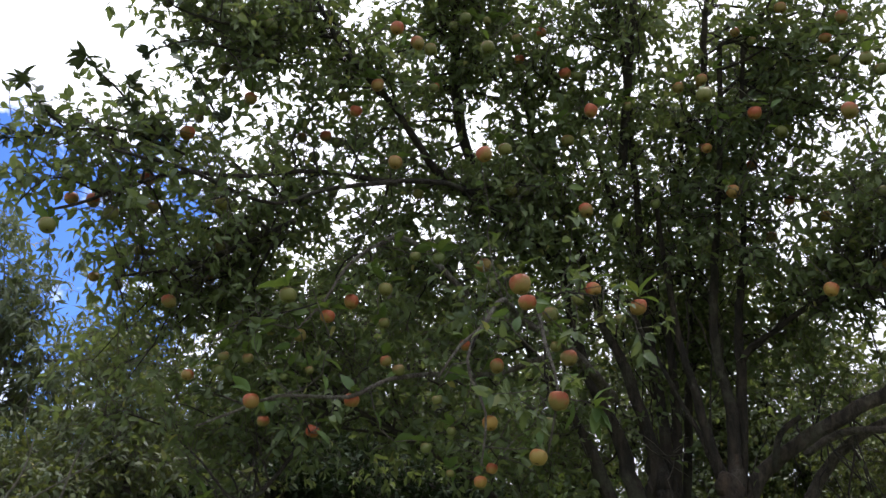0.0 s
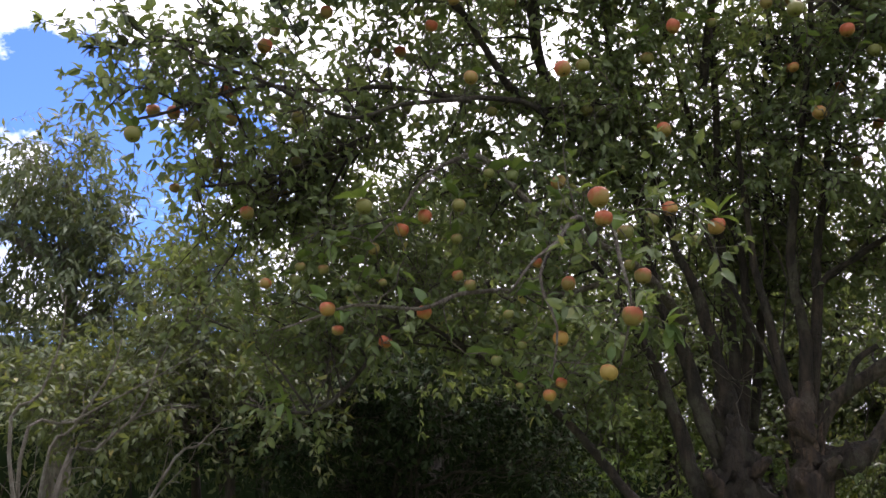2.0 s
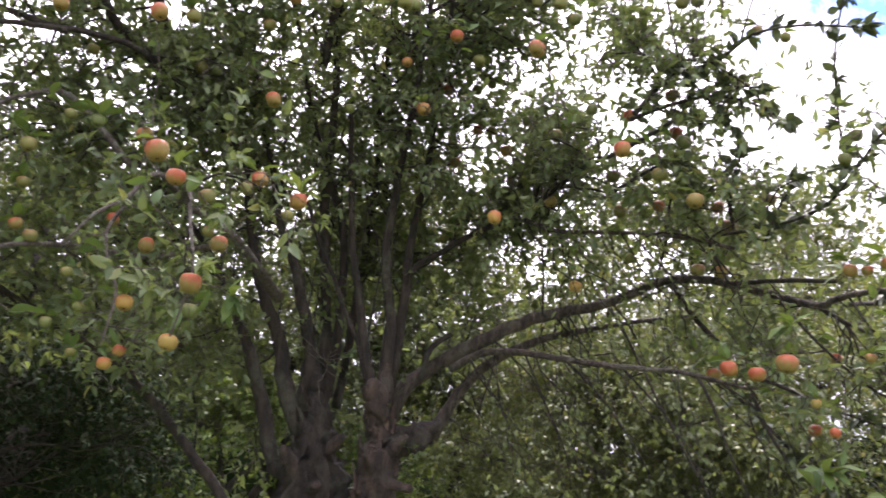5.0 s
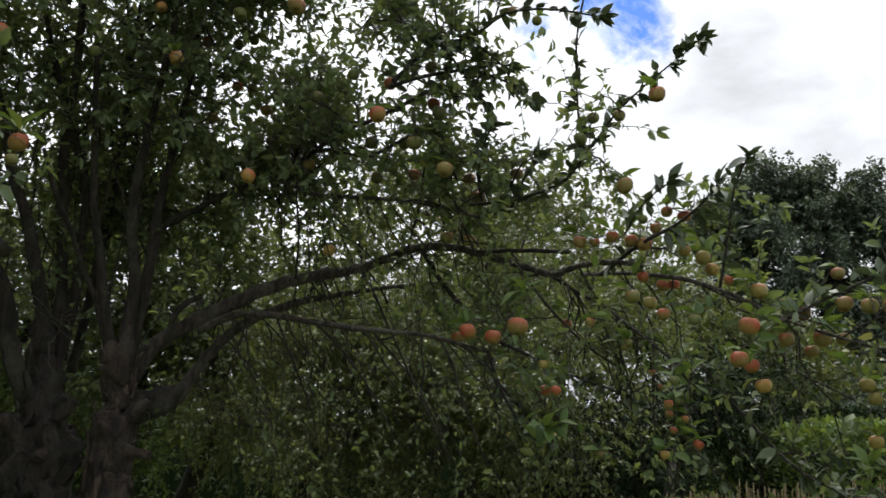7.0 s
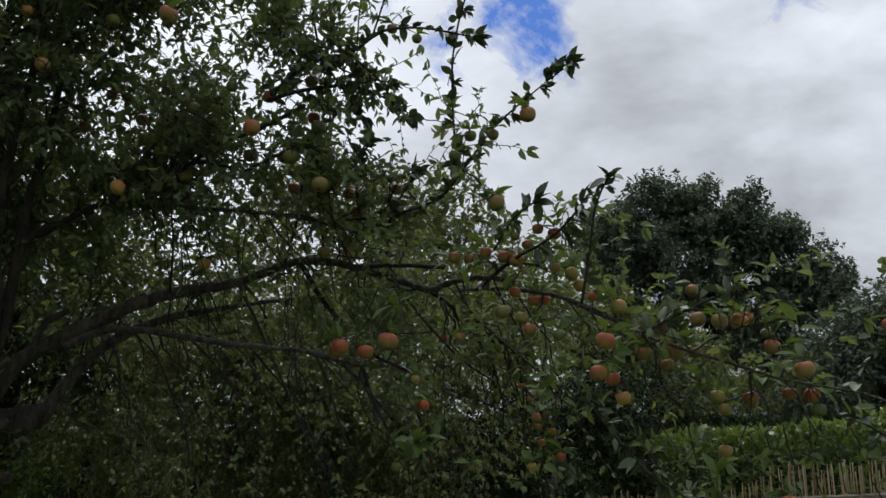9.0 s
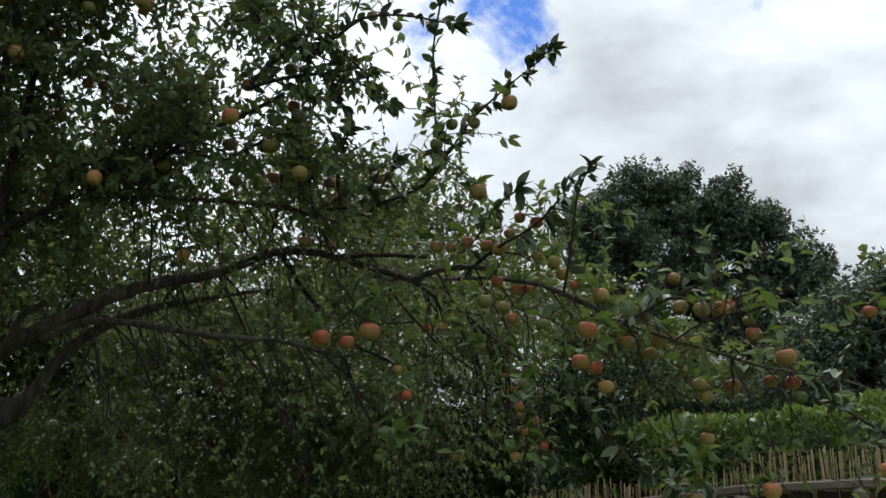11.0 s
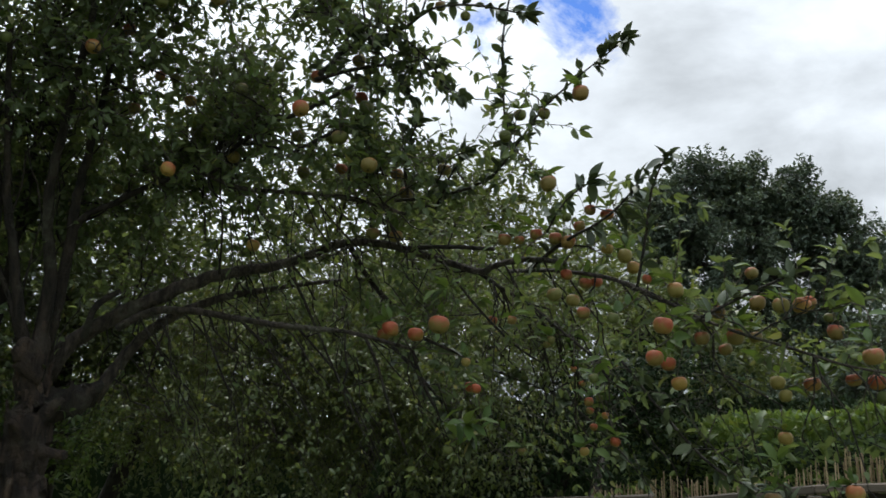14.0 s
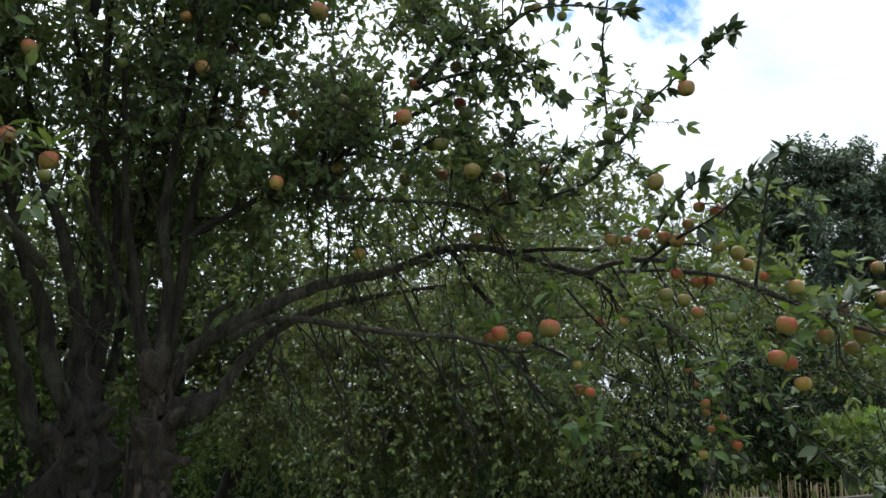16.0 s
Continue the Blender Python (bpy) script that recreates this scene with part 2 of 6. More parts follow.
M_BOARD = wood_material("dark_fence_board", (0.028, 0.022, 0.017), (0.07, 0.055, 0.042), 2)


def reed_material():
    k = Mat("dry_reed")
    rnd = k.add("ShaderNodeObjectInfo").outputs["Random"]
    isl = k.add("ShaderNodeNewGeometry").outputs["Random Per Island"]
    col = k.ramp(k.math("FRACT", k.math("ADD", rnd, isl)), (0.0, (0.18, 0.13, 0.07)), (0.5, (0.34, 0.265, 0.155)), (1.0, (0.48, 0.39, 0.24)))
    col = k.mix(k.math("MULTIPLY", k.noise(40.0, 3, 0.6, (1, 1, 0.1)), 0.4), col, (0.16, 0.11, 0.06))
    return k.base(col, 0.6).m


M_REED = reed_material()


# lawn colour raised so that it bounces fill light up into the crown
def ground_material():
    k = Mat("lawn")
    col = k.ramp(k.noise(9.0, 6, 0.7), (0.3, (0.085, 0.115, 0.040)), (0.7, (0.17, 0.20, 0.085)))
    col = k.mix(k.ramp(k.noise(0.6, 4), (0.5, (0, 0, 0)), (0.7, (1, 1, 1))), col, (0.21, 0.18, 0.11))
    k.base(col, 0.95)
    k.bump(k.noise(60.0, 4), 1.0, 0.03)
    return k.m


M_GROUND = ground_material()

# ---------------------------------------------------------------- mesh helpers
RNG = np.random.default_rng(7)


def unit(v):
    v = np.asarray(v, float)
    return v / np.maximum(np.linalg.norm(v, axis=-1, keepdims=True), 1e-9)


def mesh_from(name, verts, faces, material, smooth=True):
    me = bpy.data.meshes.new(name)
    me.from_pydata([tuple(map(float, v)) for v in verts], [], faces)
    me.materials.append(material)
    if smooth:
        me.polygons.foreach_set("use_smooth", [True] * len(me.polygons))
    me.update()
    return me


def child(name, data, parent, label="", kind=""):
    ob = new(name, data)
    ob.parent = parent
    return tagged(ob, label=label, kind=kind)


def empty(name, at, label, category, group="", kind=""):
    ob = new(name)
    ob.location = at
    ob.empty_display_size = 0.1
    return tagged(ob, label, category, group, kind)


def smooth_line(points, step=0.06):
    """Catmull-Rom through rows of (x, y, z, r), resampled about every step metres."""
    p = np.asarray(points, float)
    p = np.vstack([2 * p[0] - p[1], p, 2 * p[-1] - p[-2]])
    out = []
    for i in range(1, len(p) - 2):
        n = max(2, int(np.linalg.norm(p[i + 1, :3] - p[i, :3]) / step))
        u = np.linspace(0, 1, n, endpoint=False)[:, None]
        a, b, c, d = p[i - 1], p[i], p[i + 1], p[i + 2]
        out.append(0.5 * (2 * b + (c - a) * u + (2 * a - 5 * b + 4 * c - d) * u ** 2 + (3 * b - a - 3 * c + d) * u ** 3))
    out.append(p[-2][None])
    out = np.vstack(out)
    out[:, 3] = np.maximum(out[:, 3], 0.0012)
    return out


def tube(line, sides, lumpy=0.0, seed=0):
    """Verts and faces of a round tapered tube along rows of (x, y, z, r)."""
    line = np.asarray(line, float)
    c, r = line[:, :3], line[:, 3]
    tan = unit(np.gradient(c, axis=0))
    ref = np.array([0.31, 0.17, 0.93]) if abs(tan[:, 2].mean()) < 0.8 else np.array([0.9, 0.3, 0.1])
    a = unit(np.cross(tan, ref))
    b = np.cross(tan, a)
    ang = np.linspace(0, 2 * np.pi, sides, endpoint=False)
    wob = np.ones((len(c), sides))
    if lumpy:
        g = np.random.default_rng(seed)
        for k in range(4):
            ph, f1, f2 = g.uniform(0, 6.28), g.integers(1, 4), g.uniform(1.5, 9)
            s = np.cumsum(np.r_[0, np.linalg.norm(np.diff(c, axis=0), axis=1)])
            wob += lumpy * 0.5 * np.sin(f1 * ang[None] + f2 * s[:, None] + ph)
        wob += lumpy * 0.35 * g.normal(size=wob.shape)
    v = c[:, None] + (r[:, None] * wob)[..., None] * (np.cos(ang)[None, :, None] * a[:, None] + np.sin(ang)[None, :, None] * b[:, None])
    n = len(c)
    faces = [(i * sides + j, i * sides + (j + 1) % sides, (i + 1) * sides + (j + 1) % sides, (i + 1) * sides + j)
             for i in range(n - 1) for j in range(sides)]
    faces += [tuple(range(sides))[::-1], tuple((n - 1) * sides + j for j in range(sides))]
    return v.reshape(-1, 3), faces


def tubes_mesh(name, lines, sides, material):
    """Many thin tubes of one point count each, joined."""
    V, Fc, off = [], [], 0
    for ln in lines:
        v, f = tube(ln, sides)
        V.append(v)
        Fc += [tuple(i + off for i in q) for q in f]
        off += len(v)
    return mesh_from(name, np.vstack(V), Fc, material)


LEAF_U = np.array([0.0, 0.26, 0.28, 0.26, 0.68, 0.68, 0.68, 1.0])
LEAF_S = np.array([0.0, -0.47, 0.0, 0.47, -0.43, 0.0, 0.43, 0.0])
LEAF_F = [(0, 2, 1), (0, 3, 2), (1, 2, 5, 4), (2, 3, 6, 5), (4, 5, 7), (5, 6, 7)]


LEAF_MID = (np.array([0.0, 0.45, 0.45, 0.45, 1.0]), np.array([0.0, -0.5, 0.0, 0.5, 0.0]), [(0, 2, 1), (0, 3, 2), (1, 2, 4), (2, 3, 4)])
LEAF_FAR = (np.array([0.0, 0.48, 0.48, 1.0]), np.array([0.0, -0.5, 0.5, 0.0]), [(0, 2, 1), (1, 2, 3)])
LEAF_FULL = (LEAF_U, LEAF_S, LEAF_F)
# stalk, five rows across the blade, tip
LEAF_FINE = (np.array([-0.16, 0.06, 0.06, 0.06, 0.26, 0.26, 0.26, 0.50, 0.50, 0.50, 0.74, 0.74, 0.74, 0.90, 0.90, 0.90, 1.05]),
             np.array([0.0, -0.16, 0.0, 0.16, -0.43, 0.0, 0.43, -0.50, 0.0, 0.50, -0.38, 0.0, 0.38, -0.19, 0.0, 0.19, 0.0]),
             [(0, 2, 1), (0, 3, 2)] + [(3 * k + a, 3 * k + a + 1, 3 * k + a + 4, 3 * k + a + 3) for k in range(4) for a in (1, 2)] + [(13, 14, 16), (14, 15, 16)])


def leaf_points(shape, at, way, up, length, width, fold=0.22, droop=0.25):
    """Points of folded, drooping leaves: arrays (n, 3) and (n,)."""
    way = unit(way)
    side = unit(np.cross(way, up))
    nor = np.cross(side, way)
    L, W = length[:, None, None], width[:, None, None]
    lu, ls = shape[0], shape[1]
    lift = (np.abs(ls) * fold * 1.6)[None, :, None] * W
    drop = (lu ** 2 * droop)[None, :, None] * L
    return (at[:, None] + lu[None, :, None] * L * way[:, None] + ls[None, :, None] * W * side[:, None]
            + lift * nor[:, None] - drop * nor[:, None])


def leaves_mesh(name, at, way, up, length, width, material, shape=LEAF_MID, fold=0.22, droop=0.25):
    pts = leaf_points(shape, at, way, up, length, width, fold, droop)
    n, k = pts.shape[:2]
    me = bpy.data.meshes.new(name)
    me.vertices.add(n * k)
    me.vertices.foreach_set("co", pts.reshape(-1).astype(np.float32))
    flat = np.array([i for q in shape[2] for i in q])
    loops = (flat[None] + (np.arange(n) * k)[:, None]).reshape(-1)
    sizes = np.tile(np.array([len(q) for q in shape[2]]), n)
    me.loops.add(len(loops))
    me.loops.foreach_set("vertex_index", loops.astype(np.int32))
    me.polygons.add(len(sizes))
    me.polygons.foreach_set("loop_start", np.r_[0, np.cumsum(sizes)[:-1]].astype(np.int32))
    me.polygons.foreach_set("use_smooth", np.ones(len(sizes), bool))
    me.materials.append(material)
    me.update(calc_edges=True)
    me.validate()
    return me


def in_ellipsoid(rng, n, centre, rh, rv, shell=0.0):
    v = unit(rng.normal(size=(n, 3))) * (shell + (1 - shell) * rng.uniform(0, 1, (n, 1))) ** (1 / 2.4)
    return np.asarray(centre) + v * np.array([rh, rh, rv])


def grow(rng, start, end, r0, r1, bow=0.12, n=7, wob=0.03):
    """A bowed, slightly crooked line from start to end, as rows of (x, y, z, r)."""
    start, end = np.asarray(start, float), np.asarray(end, float)
    u = np.linspace(0, 1, n)[:, None]
    span = np.linalg.norm(end - start)
    off = rng.normal(size=3) * bow * span
    off[2] += bow * span * 0.7
    line = start + (end - start) * u + 4 * u * (1 - u) * off + rng.normal(size=(n, 3)) * wob * span * np.sin(np.pi * u)
    return np.hstack([line, r0 + (r1 - r0) * u])


def leaves_on(rng, line, spacing, first=0.15):
    """Leaf seats and ways along a twig, set in a spiral, with a tuft at the tip."""
    c = line[:, :3]
    seg = np.r_[0, np.cumsum(np.linalg.norm(np.diff(c, axis=0), axis=1))]
    s = np.arange(first * seg[-1], seg[-1], spacing)
    s = np.r_[s, [seg[-1]] * 4]
    at = np.stack([np.interp(s, seg, c[:, i]) for i in range(3)], 1)
    tan = unit(np.stack([np.interp(s, seg, np.gradient(c[:, i])) for i in range(3)], 1))
    a = unit(np.cross(tan, [0.3, 0.2, 0.93]))
    b = np.cross(tan, a)
    ph = rng.uniform(0, 6.28) + np.arange(len(s)) * 2.4
    out = np.cos(ph)[:, None] * a + np.sin(ph)[:, None] * b
    way = unit(0.75 * tan + 0.9 * out + rng.normal(size=out.shape) * 0.28 + np.array([0, 0, -0.12]))
    return at, way


# ---------------------------------------------------------------- ground
def build_ground():
    n = 60
    g = np.sinh(np.linspace(-1, 1, n) * 5.2) / np.sinh(5.2) * 900
    V = []
    for y in g:
        for x in g:
            near = math.exp(-(x * x + y * y) / 2500)
            z = near * 0.10 * noise.noise(Vector((x * 0.35, y * 0.35, 0)))
            V.append((x, y, z))
    Fc = [(j * n + i, j * n + i + 1, (j + 1) * n + i + 1, (j + 1) * n + i) for j in range(n - 1) for i in range(n - 1)]
    tagged(new("ground", mesh_from("ground", V, Fc, M_GROUND)), "rough garden lawn under the trees", "ground", kind="structure")


build_ground()

# ---------------------------------------------------------------- the apple tree
TREE_AT = (1.355, 4.874, 1.404)
tree = empty("apple_tree", (TREE_AT[0], TREE_AT[1], 0.0), "old many-stemmed apple tree laden with ripening apples", "tree")
ROOT = Matrix.Translation(-tree.location)
SHOOTS = []
OWNERS = []         # the limb that each row of places belongs to
NODES = []          # places along the wood to which smaller wood joins


def under_tree(name, me, label="", kind=""):
    ob = child(name, me, tree, label, kind)
    ob.matrix_parent_inverse = ROOT
    return ob


def gnarl(v, line, sides, amount):
    """Push the skin of a stem in and out in ridges, hollows and knots."""
    c = np.repeat(line[:, :3], sides, axis=0)
    r = np.repeat(line[:, 3], sides)
    out = np.array(v)
    for i, p in enumerate(v):
        q = Vector(p)
        k = 1.5 * noise.noise(Vector((q.x * 13, q.y * 13, q.z * 1.1)))
        k += 0.55 * noise.fractal(Vector((q.x * 34, q.y * 34, q.z * 7)), 0.7, 2.2, 4)
        k += 0.9 * max(0.0, noise.noise(Vector((q.x * 11 + 7, q.y * 11, q.z * 11))) - 0.25)
        out[i] = p + (p - c[i]) * amount * k
    return out


def limb(points, name="limb", sides=12, lumpy=0.07, material=M_BARK, label="", knots=0.0, leaf=0.078):
    line = smooth_line(points, 0.025 if knots else 0.06)
    if name == "limb":
        line[:, 3] *= 0.82 if material is M_BOUGH_LIT else np.interp(line[:, 3], (0.008, 0.02), (1.0, 0.84))
    g = np.random.default_rng(len(NODES))
    line[1:-1, :3] += g.normal(size=(len(line) - 2, 3)) * line[1:-1, 3:4] * 0.10
    v, f = tube(line, sides, lumpy, len(NODES))
    if knots:
        v = gnarl(v, line, sides, knots)
    ob = under_tree(name, mesh_from(name, v, f, material), label)
    NODES.append(line)
    OWNERS.append([ob] * len(line))
    if name == "shoot":
        SHOOTS.append((line, leaf))
    return line


def trunk_line(x, y, z, r, lean=(0, 0)):
    return [(x + lean[0], y + lean[1], -0.10, r * 1.45), (x + lean[0] * 0.8, y + lean[1] * 0.8, 0.15, r * 1.2), (x + lean[0] * 0.4, y + lean[1] * 0.4, 0.7, r * 1.02), (x, y, z, r)]


left_foot = (1.199, 4.908, 1.462)
right_foot = (1.514, 4.734, 1.477)
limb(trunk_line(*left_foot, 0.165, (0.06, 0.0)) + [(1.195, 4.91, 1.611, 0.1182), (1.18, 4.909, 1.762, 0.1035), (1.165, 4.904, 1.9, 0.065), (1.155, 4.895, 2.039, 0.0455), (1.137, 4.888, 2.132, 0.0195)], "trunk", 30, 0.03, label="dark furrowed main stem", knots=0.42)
limb(trunk_line(*right_foot, 0.094, (-0.04, 0.02)) + [(1.530, 4.726, 1.65, 0.074), (1.520, 4.722, 1.781, 0.070), (1.512, 4.719, 1.898, 0.0560), (1.536, 4.709, 2.002, 0.0404), (1.543, 4.699, 2.076, 0.0191)], "trunk", 30, 0.03, M_STUMP, label="stout stem with torn, knotty bark", knots=0.45)
# knotty collar and broken stub on the thicker stem
limb([(1.536, 4.728, 1.65, 0.0212), (1.602, 4.71, 1.645, 0.066), (1.683, 4.685, 1.67, 0.074), (1.763, 4.66, 1.701, 0.060), (1.809, 4.643, 1.753, 0.040), (1.831, 4.633, 1.786, 0.0116)], "burr", 22, 0.05, M_BARK, label="knobbly burr", knots=0.5)
limb([(1.524, 4.645, 1.763, 0.0209), (1.495, 4.648, 1.849, 0.0543), (1.469, 4.651, 1.913, 0.0522), (1.448, 4.653, 1.953, 0.0376), (1.435, 4.654, 1.977, 0.0142)], "broken_stub", 20, 0.05, M_STUMP, label="pale torn stub", knots=0.5)
limb([(1.298, 4.88, 1.262, 0.0369), (1.283, 4.891, 1.465, 0.0347), (1.266, 4.895, 1.643, 0.0304), (1.253, 4.892, 1.824, 0.0238), (1.243, 4.883, 1.978, 0.0148)], "side_stem", 16, 0.05, M_BARK, knots=0.4)


def torn_bark(line, owner, count, seed, material):
    """Loose ragged plates of bark that stand off a stem, split lengthwise."""
    g = np.random.default_rng(seed)
    rows = [i for i in range(3, len(line) - 3) if line[i, 3] > 0.05 and line[i, 2] > 0.5]
    for _ in range(count):
        i = rows[int(g.integers(len(rows)))]
        p, r = line[i, :3], line[i, 3]
        a = g.uniform(0, 2 * math.pi)
        out = np.array([math.cos(a), math.sin(a), 0.0])
        side = np.array([-math.sin(a), math.cos(a), 0.0])
        tall, wide = g.uniform(0.05, 0.17), g.uniform(0.010, 0.028)
        lift, lean = g.uniform(0.004, 0.030), g.normal() * 0.15
        V, n = [], 5
        for k in range(n):
            u = k / (n - 1)
            w = wide * (0.35 + 0.65 * math.sin(math.pi * (0.12 + 0.78 * u))) * g.uniform(0.75, 1.25)
            mid = p + side * (lean * tall * (u - 0.5)) + np.array([0, 0, tall * (u - 0.5)])
            off = r * 0.97 + lift * u * u
            thick = 0.010 * (1.1 - u)
            V += [tuple(mid + side * -w + out * (off - 0.008)), tuple(mid + out * (off + thick)), tuple(mid + side * w + out * (off - 0.008)), tuple(mid + out * (off - 0.012))]
        F = []
        for k in range(n - 1):
            b = 4 * k
            F += [(b + q, b + (q + 1) % 4, b + 4 + (q + 1) % 4, b + 4 + q) for q in range(4)]
        F += [(3, 2, 1, 0), (4 * n - 4, 4 * n - 3, 4 * n - 2, 4 * n - 1)]
        child("bark_plate", mesh_from("bark_plate", V, F, material), owner)


torn_bark(NODES[0], OWNERS[0][0], 70, 31, M_BARK)
torn_bark(NODES[1], OWNERS[1][0], 60, 32, M_SPLINT)
torn_bark(NODES[1], OWNERS[1][0], 40, 33, M_STUMP)
# short snapped stubs round the crotch
for x, y, z, dx, dy, dz, r in ((1.09, 4.79, 1.50, -0.07, -0.08, 0.10, 0.034), (1.26, 4.77, 1.60, 0.06, -0.10, 0.07, 0.030), (1.17, 4.76, 1.38, 0.02, -0.12, 0.05, 0.036),
                               (1.47, 4.65, 1.52, -0.05, -0.08, 0.06, 0.026), (1.57, 4.65, 1.60, 0.07, -0.07, 0.09, 0.028), (1.60, 4.66, 1.44, 0.08, -0.08, -0.02, 0.030)):
    limb([(x - dx * 0.6, y - dy * 0.6, z - dz * 0.6, r * 1.2), (x, y, z, r * 1.15), (x + dx * 0.55, y + dy * 0.55, z + dz * 0.55, r), (x + dx, y + dy, z + dz, r * 0.62)], "broken_stub", 14, 0.08, M_STUMP, knots=0.5)
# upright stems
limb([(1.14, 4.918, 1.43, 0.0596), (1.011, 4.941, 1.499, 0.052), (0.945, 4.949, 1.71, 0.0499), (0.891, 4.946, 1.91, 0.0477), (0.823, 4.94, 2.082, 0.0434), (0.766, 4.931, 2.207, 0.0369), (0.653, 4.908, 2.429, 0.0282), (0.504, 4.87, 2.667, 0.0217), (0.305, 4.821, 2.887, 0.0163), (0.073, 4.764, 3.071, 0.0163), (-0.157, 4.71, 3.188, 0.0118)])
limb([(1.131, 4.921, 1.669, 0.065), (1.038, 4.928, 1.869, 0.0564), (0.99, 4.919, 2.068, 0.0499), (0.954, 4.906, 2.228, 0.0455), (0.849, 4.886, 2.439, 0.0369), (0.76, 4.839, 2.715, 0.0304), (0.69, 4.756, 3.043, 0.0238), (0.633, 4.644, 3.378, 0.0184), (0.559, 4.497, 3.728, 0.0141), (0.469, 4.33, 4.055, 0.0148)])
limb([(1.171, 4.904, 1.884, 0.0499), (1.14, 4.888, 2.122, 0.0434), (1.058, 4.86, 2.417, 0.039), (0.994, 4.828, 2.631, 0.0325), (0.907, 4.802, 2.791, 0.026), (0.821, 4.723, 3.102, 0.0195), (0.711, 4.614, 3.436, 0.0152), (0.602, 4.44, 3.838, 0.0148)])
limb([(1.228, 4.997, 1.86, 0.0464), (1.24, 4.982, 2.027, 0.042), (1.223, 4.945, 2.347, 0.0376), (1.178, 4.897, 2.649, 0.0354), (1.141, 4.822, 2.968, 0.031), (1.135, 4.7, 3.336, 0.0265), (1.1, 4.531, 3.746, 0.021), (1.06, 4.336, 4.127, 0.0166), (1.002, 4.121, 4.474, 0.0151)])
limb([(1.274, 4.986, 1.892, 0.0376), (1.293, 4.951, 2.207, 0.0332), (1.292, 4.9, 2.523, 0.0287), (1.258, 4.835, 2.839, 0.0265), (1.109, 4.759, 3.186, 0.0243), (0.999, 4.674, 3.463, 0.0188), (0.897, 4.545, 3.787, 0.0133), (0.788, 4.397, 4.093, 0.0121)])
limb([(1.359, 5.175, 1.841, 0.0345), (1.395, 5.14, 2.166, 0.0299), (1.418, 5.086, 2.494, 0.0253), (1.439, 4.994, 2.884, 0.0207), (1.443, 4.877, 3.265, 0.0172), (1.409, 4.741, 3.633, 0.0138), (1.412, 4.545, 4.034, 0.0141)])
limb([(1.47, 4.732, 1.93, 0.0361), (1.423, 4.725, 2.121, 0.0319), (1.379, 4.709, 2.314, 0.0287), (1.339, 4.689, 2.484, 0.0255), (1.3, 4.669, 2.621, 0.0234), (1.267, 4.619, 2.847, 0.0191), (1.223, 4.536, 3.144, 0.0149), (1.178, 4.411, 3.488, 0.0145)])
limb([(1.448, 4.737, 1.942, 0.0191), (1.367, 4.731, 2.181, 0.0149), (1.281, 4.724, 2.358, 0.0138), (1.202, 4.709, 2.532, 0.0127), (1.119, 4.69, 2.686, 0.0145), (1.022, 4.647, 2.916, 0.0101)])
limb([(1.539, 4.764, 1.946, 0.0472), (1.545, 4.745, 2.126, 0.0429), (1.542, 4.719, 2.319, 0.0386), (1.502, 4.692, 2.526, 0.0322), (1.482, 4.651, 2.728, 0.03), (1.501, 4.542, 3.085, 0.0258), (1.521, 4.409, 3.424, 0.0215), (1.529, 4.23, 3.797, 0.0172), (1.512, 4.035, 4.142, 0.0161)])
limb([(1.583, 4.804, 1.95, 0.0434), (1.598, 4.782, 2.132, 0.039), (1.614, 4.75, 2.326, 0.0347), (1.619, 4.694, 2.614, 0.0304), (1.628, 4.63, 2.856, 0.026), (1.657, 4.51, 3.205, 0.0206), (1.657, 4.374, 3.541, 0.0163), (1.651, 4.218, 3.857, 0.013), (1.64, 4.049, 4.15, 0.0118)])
limb([(1.622, 4.706, 2.556, 0.026), (1.674, 4.671, 2.644, 0.0217), (1.796, 4.615, 2.712, 0.0195), (1.927, 4.545, 2.806, 0.0173), (2.078, 4.466, 2.88, 0.0163)])
limb([(2.042, 4.546, 2.875, 0.0159), (2.12, 4.397, 2.906, 0.0156), (2.279, 4.142, 2.783, 0.014), (2.435, 3.962, 2.749, 0.0127), (2.537, 3.688, 2.69, 0.0112), (2.69, 3.489, 2.633, 0.0124), (2.783, 3.321, 2.563, 0.0085)], material=M_BOUGH_LIT)
limb([(2.137, 4.441, 2.92, 0.0147), (2.227, 4.217, 2.975, 0.0153), (2.313, 3.915, 3.06, 0.0133), (2.406, 3.614, 3.088, 0.0114), (2.469, 3.312, 3.122, 0.0085)])
# far stems of the crown, seen high up
limb([(0.697, 4.728, 3.116, 0.0325), (0.376, 4.553, 3.37, 0.0319), (0.002, 4.357, 3.573, 0.0312), (-0.097, 4.197, 3.664, 0.025), (-0.245, 3.981, 3.832, 0.019), (-0.451, 3.737, 3.994, 0.0146), (-0.574, 3.579, 4.19, 0.0106)])
limb([(0.396, 4.652, 3.391, 0.0325), (0.173, 4.609, 3.754, 0.0362), (0.104, 4.474, 4.02, 0.0377), (0.084, 4.447, 4.269, 0.0369), (0.105, 4.218, 4.619, 0.0307), (0.141, 3.936, 4.98, 0.0215)])
limb([(0.376, 4.553, 3.37, 0.0261), (0.04, 4.195, 3.449, 0.0163), (-0.462, 3.783, 3.261, 0.0112), (-0.732, 3.571, 3.098, 0.0083), (-1.016, 3.241, 3.123, 0.009), (-1.202, 2.945, 3.077, 0.0064)])
limb([(1.006, 4.393, 3.595, 0.0319), (1.041, 4.177, 4.004, 0.0261), (1.057, 3.935, 4.378, 0.0217), (1.072, 3.691, 4.691, 0.0145)])
